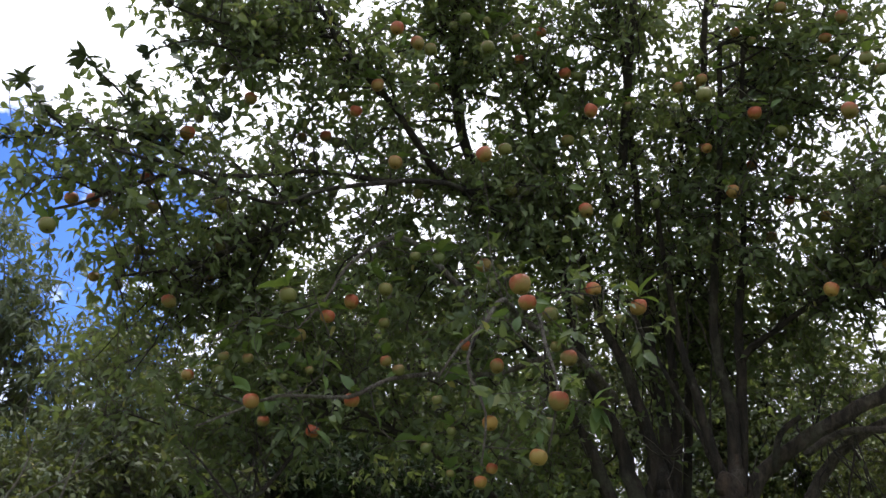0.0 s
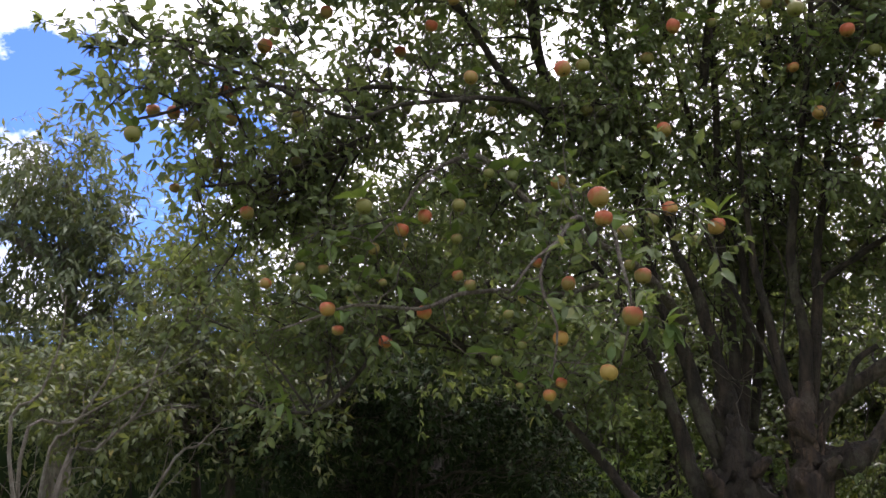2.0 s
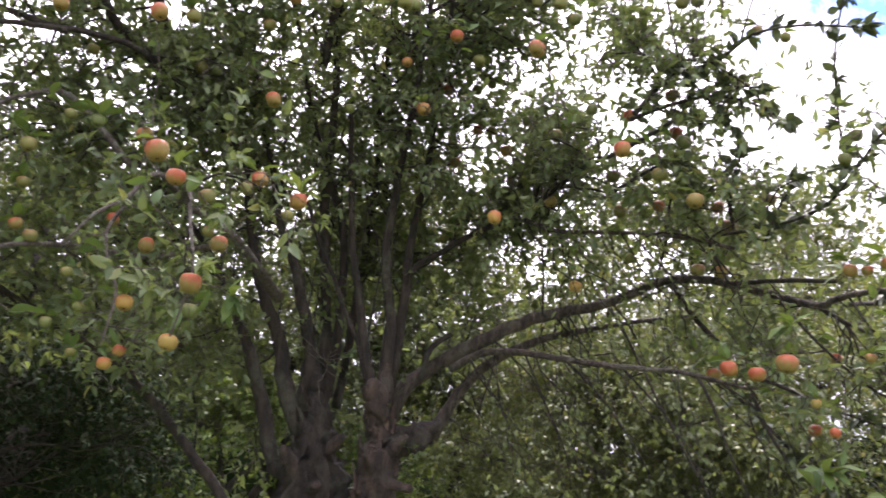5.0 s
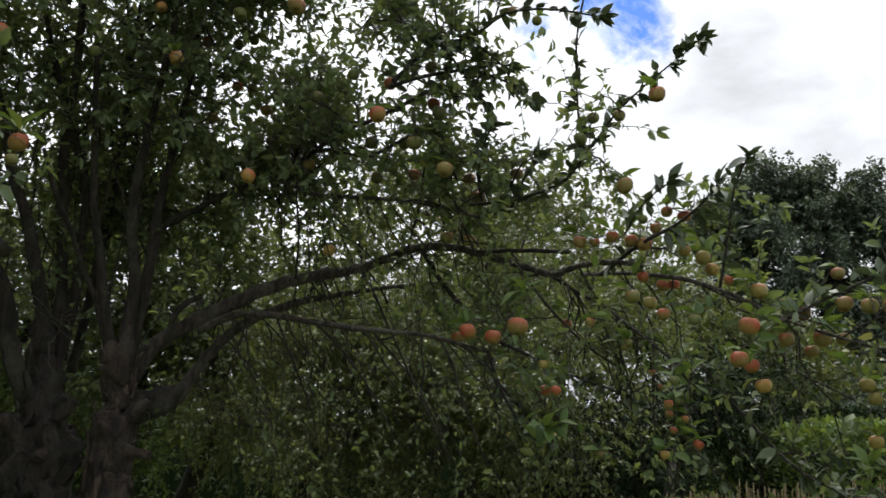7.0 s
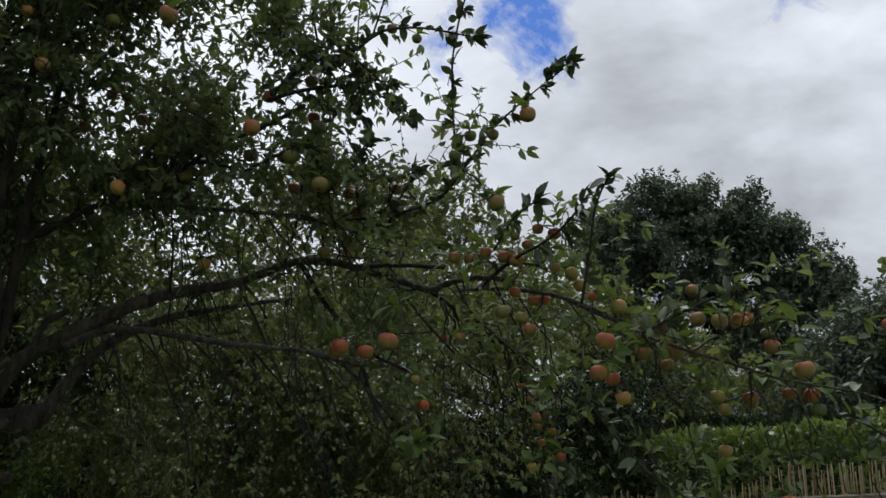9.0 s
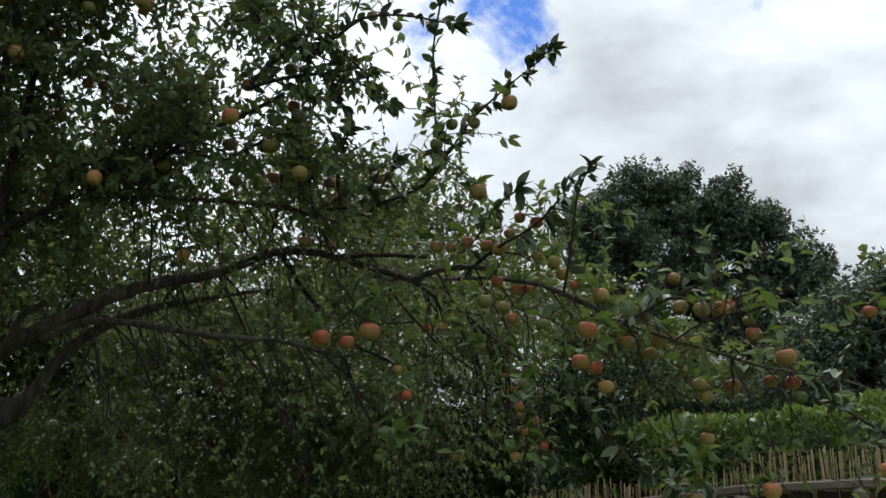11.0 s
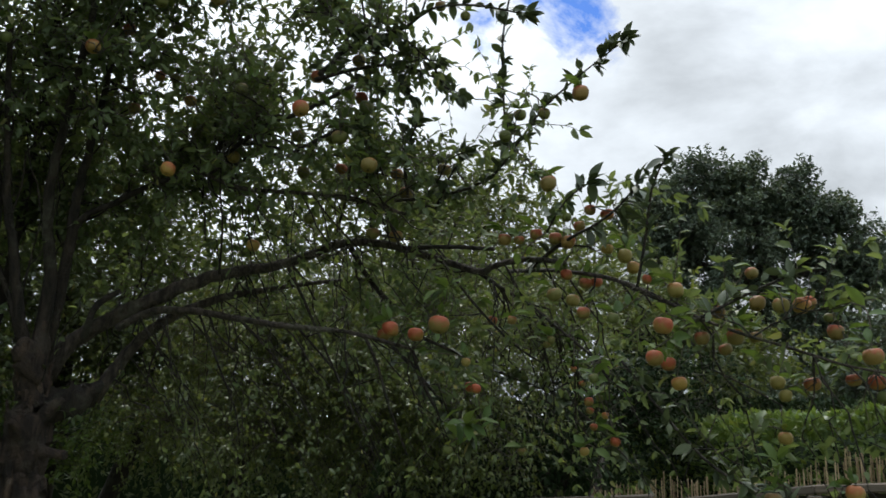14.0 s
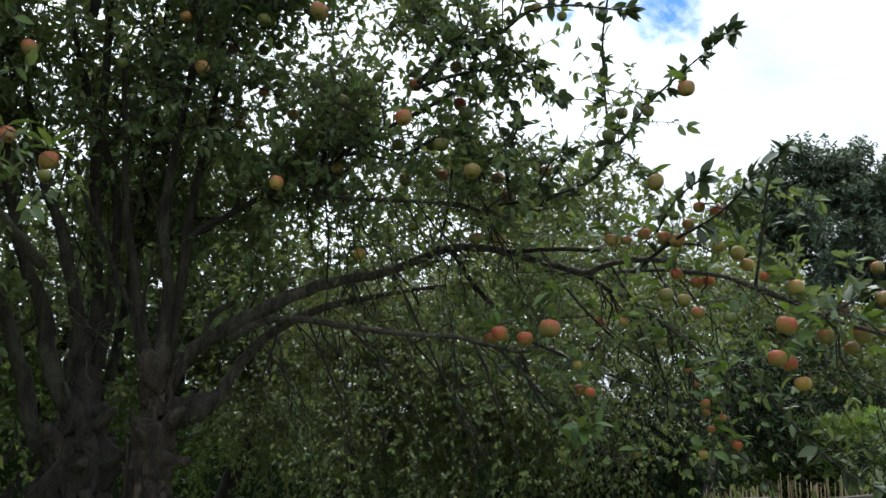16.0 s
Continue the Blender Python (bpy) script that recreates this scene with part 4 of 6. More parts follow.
# fruit, branch by branch: (x, y, z, diameter, redness)
FRUIT = [
    ("high crown", [(-1.285, 3.48, 4.139, 0.071, 0.0), (-1.177, 3.865, 4.153, 0.054, 0.0), (-0.602, 3.977, 4.229, 0.061, 0.0), (-0.778, 3.525, 4.014, 0.071, 0.0), (-0.145, 3.364, 3.866, 0.071, 1.0), (-0.055, 3.409, 3.811, 0.071, 1.0), (-0.013, 3.693, 3.956, 0.071, 0.0), (0.094, 4.012, 4.301, 0.061, 0.0), (0.161, 3.921, 4.287, 0.071, 0.0), (0.268, 3.432, 3.793, 0.071, 0.0), (0.437, 3.982, 4.187, 0.071, 0.0), (0.569, 4.03, 4.255, 0.061, 1.0), (0.449, 4.111, 4.141, 0.061, 1.0), (0.697, 4.137, 4.063, 0.067, 1.0), (0.757, 4.145, 4.037, 0.061, 0.0), (0.276, 4.001, 4.319, 0.054, 0.0), (-1.127, 3.953, 4.043, 0.061, 0.0), (-0.018, 4.18, 4.024, 0.054, 1.0)]),
    ("high crown", [(1.583, 3.979, 4.184, 0.056, 1.0), (1.427, 4.15, 3.983, 0.068, 1.0), (1.327, 3.704, 3.673, 0.071, 0.0), (1.666, 3.983, 4.131, 0.056, 0.0), (1.792, 3.859, 4.246, 0.068, 1.0), (2.066, 3.806, 4.145, 0.068, 1.0), (2.002, 3.884, 4.071, 0.068, 1.0), (2.05, 3.928, 3.964, 0.068, 0.0), (1.967, 3.446, 3.681, 0.071, 0.0), (1.793, 3.321, 3.358, 0.071, 1.0)]),
    ("outer tips", [(-1.42, 2.952, 2.769, 0.072, 0.0), (-1.692, 3.617, 3.165, 0.071, 1.0), (-1.607, 3.657, 3.17, 0.071, 1.0), (-1.303, 3.213, 2.92, 0.071, 0.0), (-1.263, 3.439, 3.172, 0.071, 1.0), (-1.252, 3.494, 3.059, 0.071, 1.0), (-1.09, 3.403, 3.378, 0.071, 1.0), (-1.155, 3.702, 3.615, 0.056, 0.0), (-0.963, 3.58, 3.103, 0.071, 0.0), (-0.894, 3.666, 3.694, 0.071, 1.0), (-1.446, 3.877, 2.991, 0.061, 0.0), (-1.403, 3.896, 2.989, 0.05, 0.0), (-1.486, 3.829, 3.073, 0.056, 1.0), (-1.643, 3.84, 2.85, 0.058, 1.0), (-1.544, 3.895, 2.819, 0.056, 0.0), (-1.193, 3.661, 2.668, 0.071, 1.0), (-1.082, 3.992, 3.041, 0.067, 0.0), (-0.932, 4.036, 3.042, 0.061, 0.0), (-1.19, 4.017, 2.868, 0.061, 0.0)]),
    ("upper crown", [(-1.202, 4.205, 2.936, 0.058, 1.0), (-1.263, 4.16, 3.008, 0.052, 0.0), (-1.079, 3.778, 3.929, 0.07, 0.0), (-0.279, 3.737, 3.789, 0.071, 1.0), (-0.393, 3.788, 3.675, 0.071, 1.0), (-0.489, 3.965, 3.862, 0.064, 0.0), (-0.591, 4.05, 3.674, 0.07, 1.0), (-0.714, 4.033, 3.66, 0.064, 0.0), (-0.536, 4.075, 3.647, 0.067, 0.0), (-0.656, 4.09, 3.573, 0.07, 0.0), (-0.291, 4.188, 3.486, 0.058, 0.0), (-0.162, 3.517, 3.26, 0.071, 1.0), (-0.875, 4.123, 3.393, 0.058, 0.0), (-0.567, 4.185, 3.404, 0.061, 0.0), (-0.114, 4.239, 3.41, 0.067, 0.0), (-0.017, 3.989, 3.909, 0.058, 0.0), (0.239, 3.088, 3.083, 0.071, 1.0), (0.34, 3.634, 3.368, 0.071, 0.0)]),
    ("upper crown", [(0.391, 4.333, 3.45, 0.074, 0.0), (0.46, 4.33, 3.448, 0.068, 0.0), (0.692, 4.161, 3.665, 0.076, 0.0), (0.771, 3.781, 3.637, 0.076, 1.0), (0.684, 4.026, 3.994, 0.071, 1.0), (0.745, 4.028, 3.977, 0.059, 0.0), (1.008, 4.077, 3.814, 0.059, 0.0), (0.726, 3.857, 3.141, 0.076, 1.0), (1.149, 4.278, 3.337, 0.062, 0.0), (1.26, 3.988, 3.867, 0.068, 1.0), (1.188, 3.303, 3.439, 0.076, 0.0), (1.371, 3.944, 3.888, 0.065, 1.0), (1.613, 3.933, 3.68, 0.076, 1.0), (1.403, 4.105, 3.573, 0.059, 1.0)]),
    ("front bough", [(0.229, 3.346, 2.704, 0.069, 1.0), (0.252, 3.679, 2.725, 0.068, 0.0), (0.33, 2.377, 2.325, 0.069, 1.0), (0.373, 2.832, 2.398, 0.069, 1.0), (0.026, 3.638, 2.838, 0.061, 0.0), (-0.076, 3.629, 2.845, 0.056, 0.0), (-0.204, 3.591, 2.683, 0.069, 0.0), (-0.353, 3.588, 2.629, 0.069, 1.0), (-0.412, 3.357, 2.503, 0.069, 1.0), (-0.477, 2.922, 2.467, 0.069, 0.0), (-0.221, 3.706, 2.561, 0.058, 0.0), (-0.589, 3.663, 2.501, 0.065, 1.0), (0.478, 3.187, 2.449, 0.069, 0.0), (0.64, 3.675, 2.647, 0.065, 0.0), (0.668, 3.348, 2.593, 0.069, 1.0), (0.786, 3.044, 2.433, 0.069, 1.0), (0.818, 3.676, 2.551, 0.058, 0.0)]),
    ("low bough", [(-0.849, 3.426, 2.36, 0.051, 0.0), (-0.756, 3.454, 2.356, 0.053, 0.0), (-0.87, 3.433, 2.306, 0.051, 0.0), (-0.985, 3.401, 2.28, 0.055, 1.0), (-0.627, 3.077, 2.116, 0.067, 1.0), (-0.692, 3.519, 2.107, 0.058, 1.0), (-0.496, 3.568, 2.07, 0.067, 1.0), (-0.303, 3.352, 2.159, 0.067, 1.0), (-0.614, 3.505, 2.286, 0.037, 0.0), (-0.51, 3.52, 2.316, 0.037, 0.0), (-0.194, 3.558, 2.358, 0.055, 1.0), (-0.141, 3.572, 2.32, 0.06, 0.0), (0.275, 3.582, 2.334, 0.067, 1.0), (0.143, 3.563, 2.421, 0.051, 1.0)]),
    ("hanging spray", [(0.498, 3.268, 2.342, 0.044, 0.0), (0.536, 3.149, 2.271, 0.071, 1.0), (0.455, 2.738, 2.046, 0.072, 1.0), (0.466, 3.328, 2.054, 0.066, 0.0), (0.406, 3.131, 1.911, 0.071, 0.5), (0.239, 3.338, 2.062, 0.068, 0.5), (0.037, 3.32, 2.151, 0.047, 0.0), (0.09, 3.342, 2.033, 0.038, 0.0), (-0.009, 3.346, 1.972, 0.044, 0.0), (0.083, 3.36, 1.877, 0.034, 0.0), (0.242, 3.359, 1.894, 0.049, 1.0), (0.197, 3.365, 1.846, 0.057, 0.5)]),
    ("stems", [(1.476, 3.995, 3.278, 0.076, 1.0), (1.859, 3.454, 3.421, 0.076, 1.0), (2.222, 3.825, 3.845, 0.076, 0.0), (1.498, 4.368, 4.042, 0.076, 0.0), (1.497, 4.514, 3.772, 0.057, 1.0), (1.795, 4.104, 3.655, 0.076, 0.0), (1.756, 4.506, 3.647, 0.076, 1.0), (1.91, 4.454, 3.653, 0.069, 0.0), (1.984, 4.413, 3.684, 0.063, 0.0), (1.855, 4.638, 3.264, 0.076, 1.0), (1.948, 4.536, 3.443, 0.063, 1.0), (2.025, 4.51, 3.442, 0.063, 0.0), (2.12, 4.519, 3.335, 0.076, 0.5), (2.173, 4.56, 3.175, 0.063, 0.0), (2.273, 4.215, 2.965, 0.076, 0.5), (1.843, 3.913, 2.74, 0.076, 0.5), (2.321, 4.521, 3.116, 0.057, 0.0), (2.436, 4.459, 3.148, 0.063, 0.0), (2.204, 4.417, 3.497, 0.063, 0.0), (1.847, 4.778, 2.836, 0.063, 0.0)]),
    ("bough tips", [(2.227, 4.048, 3.28, 0.073, 0.0), (2.373, 3.923, 3.401, 0.07, 0.0), (2.208, 3.303, 2.941, 0.083, 1.0), (2.552, 3.844, 3.366, 0.078, 1.0), (2.528, 3.985, 3.073, 0.081, 0.0), (2.487, 3.454, 2.911, 0.083, 0.0), (2.68, 3.898, 3.078, 0.076, 0.0), (2.717, 3.702, 3.452, 0.081, 1.0), (2.771, 3.757, 3.273, 0.076, 1.0), (2.693, 3.57, 3.147, 0.083, 0.0), (2.51, 3.21, 2.719, 0.083, 1.0), (3.005, 3.756, 2.903, 0.076, 1.0), (3.019, 3.686, 2.785, 0.083, 1.0), (2.753, 3.913, 2.921, 0.073, 1.0), (2.586, 4.018, 2.896, 0.076, 0.0), (3.202, 3.599, 2.929, 0.081, 1.0), (2.988, 3.363, 3.707, 0.064, 0.0), (3.102, 3.3, 3.663, 0.058, 0.0), (2.717, 3.456, 3.863, 0.076, 0.0), (2.653, 3.498, 3.862, 0.078, 0.0)]),
    ("long bough", [(2.342, 4.04, 2.468, 0.075, 0.5), (2.768, 3.59, 2.515, 0.078, 0.0), (2.945, 3.654, 2.537, 0.078, 0.5), (3.327, 3.132, 3.127, 0.072, 0.0), (2.57, 3.885, 2.611, 0.067, 0.0), (2.951, 3.749, 2.041, 0.078, 1.0), (2.619, 3.16, 1.995, 0.078, 1.0), (2.708, 3.098, 1.973, 0.078, 1.0), (2.62, 2.804, 1.981, 0.092, 1.0), (2.879, 3.813, 2.044, 0.05, 0.0), (3.386, 3.413, 2.123, 0.056, 1.0), (3.324, 3.506, 1.792, 0.067, 1.0)]),
    ("rising shoots", [(3.155, 2.534, 3.008, 0.079, 1.0), (3.153, 2.764, 2.982, 0.06, 0.0), (3.14, 2.725, 2.641, 0.081, 1.0), (3.042, 2.904, 2.889, 0.067, 0.0)]),
    ("fruiting bough", [(3.323, 2.803, 2.534, 0.05, 0.0), (3.393, 2.724, 2.565, 0.06, 1.0), (3.451, 2.674, 2.543, 0.069, 1.0), (3.322, 2.795, 2.417, 0.071, 1.0), (3.3, 2.855, 2.441, 0.069, 1.0), (3.371, 2.771, 2.495, 0.062, 1.0), (3.233, 2.909, 2.459, 0.062, 1.0), (3.126, 3.006, 2.436, 0.069, 1.0), (3.177, 2.965, 2.434, 0.055, 1.0), (3.475, 2.701, 2.391, 0.062, 0.5), (3.509, 2.628, 2.352, 0.071, 0.5), (3.566, 2.63, 2.307, 0.067, 0.5), (3.426, 2.792, 2.24, 0.067, 1.0), (3.461, 2.757, 2.244, 0.06, 1.0), (3.36, 2.846, 2.279, 0.06, 1.0), (3.135, 2.688, 2.143, 0.071, 0.0), (3.393, 2.842, 2.163, 0.069, 0.5)]),
    ("fruiting bough", [(3.093, 2.476, 2.041, 0.059, 1.0), (3.176, 2.396, 2.019, 0.054, 0.0), (3.251, 2.282, 2.169, 0.039, 1.0), (3.259, 2.15, 2.111, 0.07, 0.5), (2.939, 1.949, 1.93, 0.073, 1.0), (3.435, 2.092, 2.037, 0.063, 1.0), (3.406, 2.15, 1.939, 0.063, 1.0), (3.462, 2.086, 1.895, 0.059, 1.0), (3.409, 2.001, 1.932, 0.07, 1.0), (3.523, 1.994, 1.94, 0.054, 1.0), (3.517, 1.974, 2.067, 0.068, 1.0), (3.492, 1.975, 2.181, 0.057, 1.0), (3.491, 1.859, 2.044, 0.07, 0.5), (3.445, 1.748, 2.027, 0.07, 0.5), (3.659, 1.77, 2.006, 0.048, 0.0), (3.673, 1.759, 1.952, 0.068, 1.0), (3.081, 2.111, 1.839, 0.07, 1.0), (3.331, 2.256, 1.841, 0.065, 1.0), (3.36, 2.23, 1.766, 0.068, 0.5)]),
    ("fruiting bough", [(3.574, 1.946, 1.769, 0.063, 0.5), (3.59, 1.927, 1.721, 0.054, 0.5), (3.64, 1.845, 1.763, 0.068, 1.0), (3.711, 1.726, 1.777, 0.061, 1.0), (3.748, 1.66, 1.768, 0.068, 1.0), (3.227, 1.391, 1.811, 0.069, 1.0), (3.76, 1.645, 1.716, 0.061, 0.0), (3.589, 1.937, 1.566, 0.059, 0.5), (3.517, 1.645, 1.388, 0.068, 0.5), (3.377, 1.861, 1.355, 0.068, 0.0), (3.519, 1.236, 1.464, 0.068, 0.5), (3.852, 1.396, 2.015, 0.057, 1.0), (3.566, 1.905, 2.057, 0.065, 1.0), (3.617, 1.825, 2.061, 0.065, 1.0)]),
    ("small fruit", [(3.257, 2.871, 1.954, 0.034, 0.0), (3.155, 2.487, 1.786, 0.04, 0.0), (3.291, 2.651, 1.702, 0.04, 1.0), (3.406, 2.759, 1.669, 0.036, 1.0), (3.127, 2.354, 1.541, 0.04, 1.0), (3.278, 2.667, 1.498, 0.04, 0.5), (2.728, 2.699, 1.732, 0.04, 1.0), (2.889, 2.979, 1.86, 0.04, 0.5), (2.717, 2.863, 1.496, 0.04, 0.0), (3.186, 2.96, 1.491, 0.036, 0.0), (3.269, 2.857, 1.973, 0.039, 0.0), (2.899, 2.687, 2.014, 0.04, 1.0), (3.35, 2.798, 1.848, 0.031, 1.0), (3.38, 2.776, 1.786, 0.031, 1.0), (3.435, 2.727, 1.723, 0.034, 0.0), (3.453, 2.712, 1.649, 0.034, 0.5), (3.354, 2.782, 1.948, 0.031, 0.0), (3.418, 2.748, 1.6, 0.034, 1.0)]),
]


FRUIT_AT = np.array([row[:4] for _, rows in FRUIT for row in rows])


VIEW_SIDE = (0.5, -0.2, 1.45)         # point by the camera's path; leaves between it and the fruit are left out


OLD_WOOD = np.vstack([line[::2] for i, line in enumerate(NODES) if OWNERS[i][0].name.split(".")[0] in ("limb", "trunk") and line[:, 3].max() > 0.013])
OLD_WOOD = OLD_WOOD[(OLD_WOOD[:, 3] > 0.011) & (OLD_WOOD[:, 2] > 1.2) & (OLD_WOOD[:, 2] < np.where(OLD_WOOD[:, 0] > 1.75, 2.75, 2.25))]


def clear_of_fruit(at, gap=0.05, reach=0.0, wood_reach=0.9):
    """False for leaf middles that would lie against an apple or the bare old wood, or just in front of it towards the
    camera's side, where leaves are left out.
    """
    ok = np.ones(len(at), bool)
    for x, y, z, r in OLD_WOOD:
        out = unit(np.array([VIEW_SIDE[0] - x, VIEW_SIDE[1] - y, VIEW_SIDE[2] - z]))
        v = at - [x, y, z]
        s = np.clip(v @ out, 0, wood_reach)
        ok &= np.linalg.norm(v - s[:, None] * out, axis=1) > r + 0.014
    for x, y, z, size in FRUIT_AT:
        out = unit(np.array([VIEW_SIDE[0] - x, VIEW_SIDE[1] - y, VIEW_SIDE[2] - z]))
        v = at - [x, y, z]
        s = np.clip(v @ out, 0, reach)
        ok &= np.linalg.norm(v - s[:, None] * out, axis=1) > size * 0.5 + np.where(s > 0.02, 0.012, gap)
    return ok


# crown masses: (x, y, z, half width, half height, side branches)
CROWN = [
    ("outer", [(-1.3, 3.27, 3.09, 0.28, 0.18, 6), (-1.52, 3.1, 3.2, 0.23, 0.05, 1), (-1.12, 3.74, 3.05, 0.42, 0.31, 10), (-1.44, 4.1, 2.76, 0.33, 0.24, 6), (-0.74, 3.95, 3.67, 0.51, 0.36, 8), (-0.8, 4.38, 3.24, 0.54, 0.38, 8), (-1.05, 4.05, 2.54, 0.37, 0.26, 9)] + [(-0.6, 4.43, 3.34, 0.35, 0.25, 3), (-1.08, 4.55, 2.97, 0.36, 0.26, 5), (-0.3, 4.58, 3.66, 0.33, 0.23, 4), (-1.11, 4.55, 2.47, 0.29, 0.19, 3)]),
    ("upper", [(-0.2, 4.49, 4.02, 0.58, 0.37, 9), (-0.17, 4.46, 3.27, 0.51, 0.35, 8), (0.45, 4.42, 3.66, 0.52, 0.36, 13), (1.05, 4.61, 3.89, 0.55, 0.41, 11), (0.88, 4.66, 3.28, 0.46, 0.33, 11), (0.34, 4.68, 3.35, 0.36, 0.26, 7), (1.49, 4.94, 3.49, 0.47, 0.4, 7)]),
    ("front", [(-0.16, 3.76, 2.53, 0.41, 0.23, 9), (-0.52, 3.54, 2.27, 0.36, 0.22, 7), (0.16, 3.51, 2.16, 0.26, 0.24, 6), (0.37, 3.08, 2.49, 0.26, 0.13, 7), (0.47, 2.89, 2.07, 0.1, 0.12, 3), (-0.98, 3.84, 1.78, 0.21, 0.11, 3)]),
    ("under", [(-0.43, 4.38, 2.2, 0.59, 0.24, 7), (-1.21, 4.2, 2.25, 0.41, 0.22, 5), (-0.2, 4.6, 2.55, 0.5, 0.3, 10), (0.4, 4.85, 2.35, 0.4, 0.3, 7), (-0.85, 4.6, 2.45, 0.45, 0.3, 9), (-0.2, 4.65, 2.95, 0.5, 0.3, 5), (0.3, 4.6, 2.95, 0.4, 0.3, 5), (-0.7, 4.5, 2.8, 0.45, 0.25, 5)]),
    # the last three masses carry the crown on above the view and shade it
    ("top", [(0.394, 4.063, 4.313, 0.28, 0.22, 5), (0.5, 4.19, 4.102, 0.28, 0.22, 5), (0.21, 4.011, 4.394, 0.28, 0.22, 5), (0.732, 4.032, 4.316, 0.28, 0.22, 5), (0.507, 4.476, 3.543, 0.28, 0.22, 5), (0.374, 4.587, 3.28, 0.28, 0.22, 5), (-1.0, 3.62, 4.0, 0.2, 0.16, 5), (-0.82, 3.75, 3.92, 0.22, 0.18, 5), (-0.95, 3.6, 4.2, 0.25, 0.15, 5), (-0.93, 4.07, 4.33, 0.2, 0.26, 4), (-0.51, 4.22, 4.45, 0.41, 0.3, 8), (0.24, 4.46, 4.58, 0.57, 0.32, 9), (1.03, 4.53, 4.56, 0.58, 0.36, 9), (1.77, 4.54, 4.46, 0.59, 0.4, 11), (2.3, 4.48, 4.21, 0.55, 0.44, 11), (-0.24, 4.05, 5.09, 0.88, 0.46, 8), (1.09, 4.17, 5.22, 1.03, 0.48, 9), (2.29, 3.95, 4.97, 0.92, 0.52, 8)]),
    ("middle", [(1.24, 4.88, 3.86, 0.49, 0.42, 8), (1.78, 4.54, 3.81, 0.47, 0.37, 12), (2.12, 4.49, 3.39, 0.43, 0.33, 13), (1.72, 5.24, 3.28, 0.48, 0.37, 5), (1.05, 5.07, 3.17, 0.38, 0.38, 6), (2.1, 3.97, 3.71, 0.34, 0.28, 5), (2.4, 3.89, 3.35, 0.36, 0.3, 4), (2.54, 3.52, 3.4, 0.26, 0.2, 3), (2.63, 3.58, 3.18, 0.23, 0.2, 3), (2.73, 3.34, 3.25, 0.17, 0.17, 2), (2.51, 4.53, 2.8, 0.43, 0.23, 8), (2.59, 3.95, 2.96, 0.36, 0.18, 7), (2.21, 5.15, 2.68, 0.39, 0.29, 6), (0.79, 5.58, 2.46, 0.4, 0.33, 6)]),
    ("stem", [(0.9, 5.5, 2.95, 0.3, 0.25, 6), (1.5, 5.5, 3.05, 0.3, 0.25, 6), (2.0, 5.3, 3.1, 0.3, 0.25, 6), (0.85, 5.38, 2.37, 0.28, 0.21, 4), (1.38, 5.5, 2.55, 0.33, 0.29, 4), (1.66, 5.3, 2.72, 0.29, 0.29, 5), (1.16, 5.15, 2.81, 0.31, 0.31, 7), (1.39, 4.96, 2.97, 0.3, 0.27, 7), (1.79, 4.89, 2.87, 0.27, 0.27, 6), (1.97, 5.16, 2.44, 0.28, 0.25, 5), (0.8, 4.87, 2.8, 0.29, 0.29, 7), (0.34, 5.15, 2.55, 0.44, 0.3, 7), (-0.05, 5.09, 2.12, 0.5, 0.3, 5), (2.41, 4.87, 2.58, 0.28, 0.21, 5)]),
    ("trunk", [(0.95, 4.91, 1.6, 0.1, 0.13, 1), (1.13, 4.76, 1.91, 0.09, 0.12, 1), (1.44, 4.72, 1.54, 0.08, 0.09, 1)]),
    ("bough", [(2.83, 3.74, 2.78, 0.36, 0.15, 5), (2.98, 3.37, 2.76, 0.31, 0.13, 5), (3.13, 3.11, 2.74, 0.28, 0.11, 3), (3.06, 3.96, 2.37, 0.43, 0.19, 4), (3.24, 3.45, 2.23, 0.35, 0.17, 4), (2.85, 4.35, 2.31, 0.42, 0.19, 4), (2.95, 3.58, 1.96, 0.25, 0.14, 2)]),
    ("fruiting", [(3.42, 2.82, 2.46, 0.24, 0.11, 3), (3.51, 2.97, 2.14, 0.27, 0.16, 4), (3.31, 2.19, 2.12, 0.16, 0.07, 1), (3.41, 2.01, 1.98, 0.18, 0.07, 1), (3.5, 1.79, 1.96, 0.18, 0.07, 1), (3.58, 1.56, 1.83, 0.15, 0.07, 1), (2.95, 3.06, 1.6, 0.13, 0.13, 2), (3.65, 3.04, 1.71, 0.25, 0.22, 2), (3.29, 2.45, 2.47, 0.12, 0.1, 2), (3.54, 1.96, 1.39, 0.14, 0.07, 1), (3.99, 1.39, 1.59, 0.12, 0.14, 2), (3.96, 1.4, 1.96, 0.09, 0.09, 1)]),
    ("inner", [(2.32, 4.27, 3.44, 0.23, 0.36, 5), (2.13, 4.71, 3.1, 0.3, 0.27, 4), (1.81, 4.98, 2.83, 0.28, 0.24, 3)]),
    ("far", [(2.051, 4.479, 3.372, 0.44, 0.38, 3), (2.08, 4.394, 3.464, 0.44, 0.38, 3), (1.762, 4.422, 3.6, 0.44, 0.38, 3), (2.33, 4.286, 3.24, 0.44, 0.38, 3), (1.835, 4.411, 3.28, 0.44, 0.38, 3), (1.941, 4.273, 3.515, 0.44, 0.38, 3), (1.898, 4.296, 3.685, 0.44, 0.38, 3), (-0.461, 4.483, 3.678, 0.44, 0.38, 3)]),
]


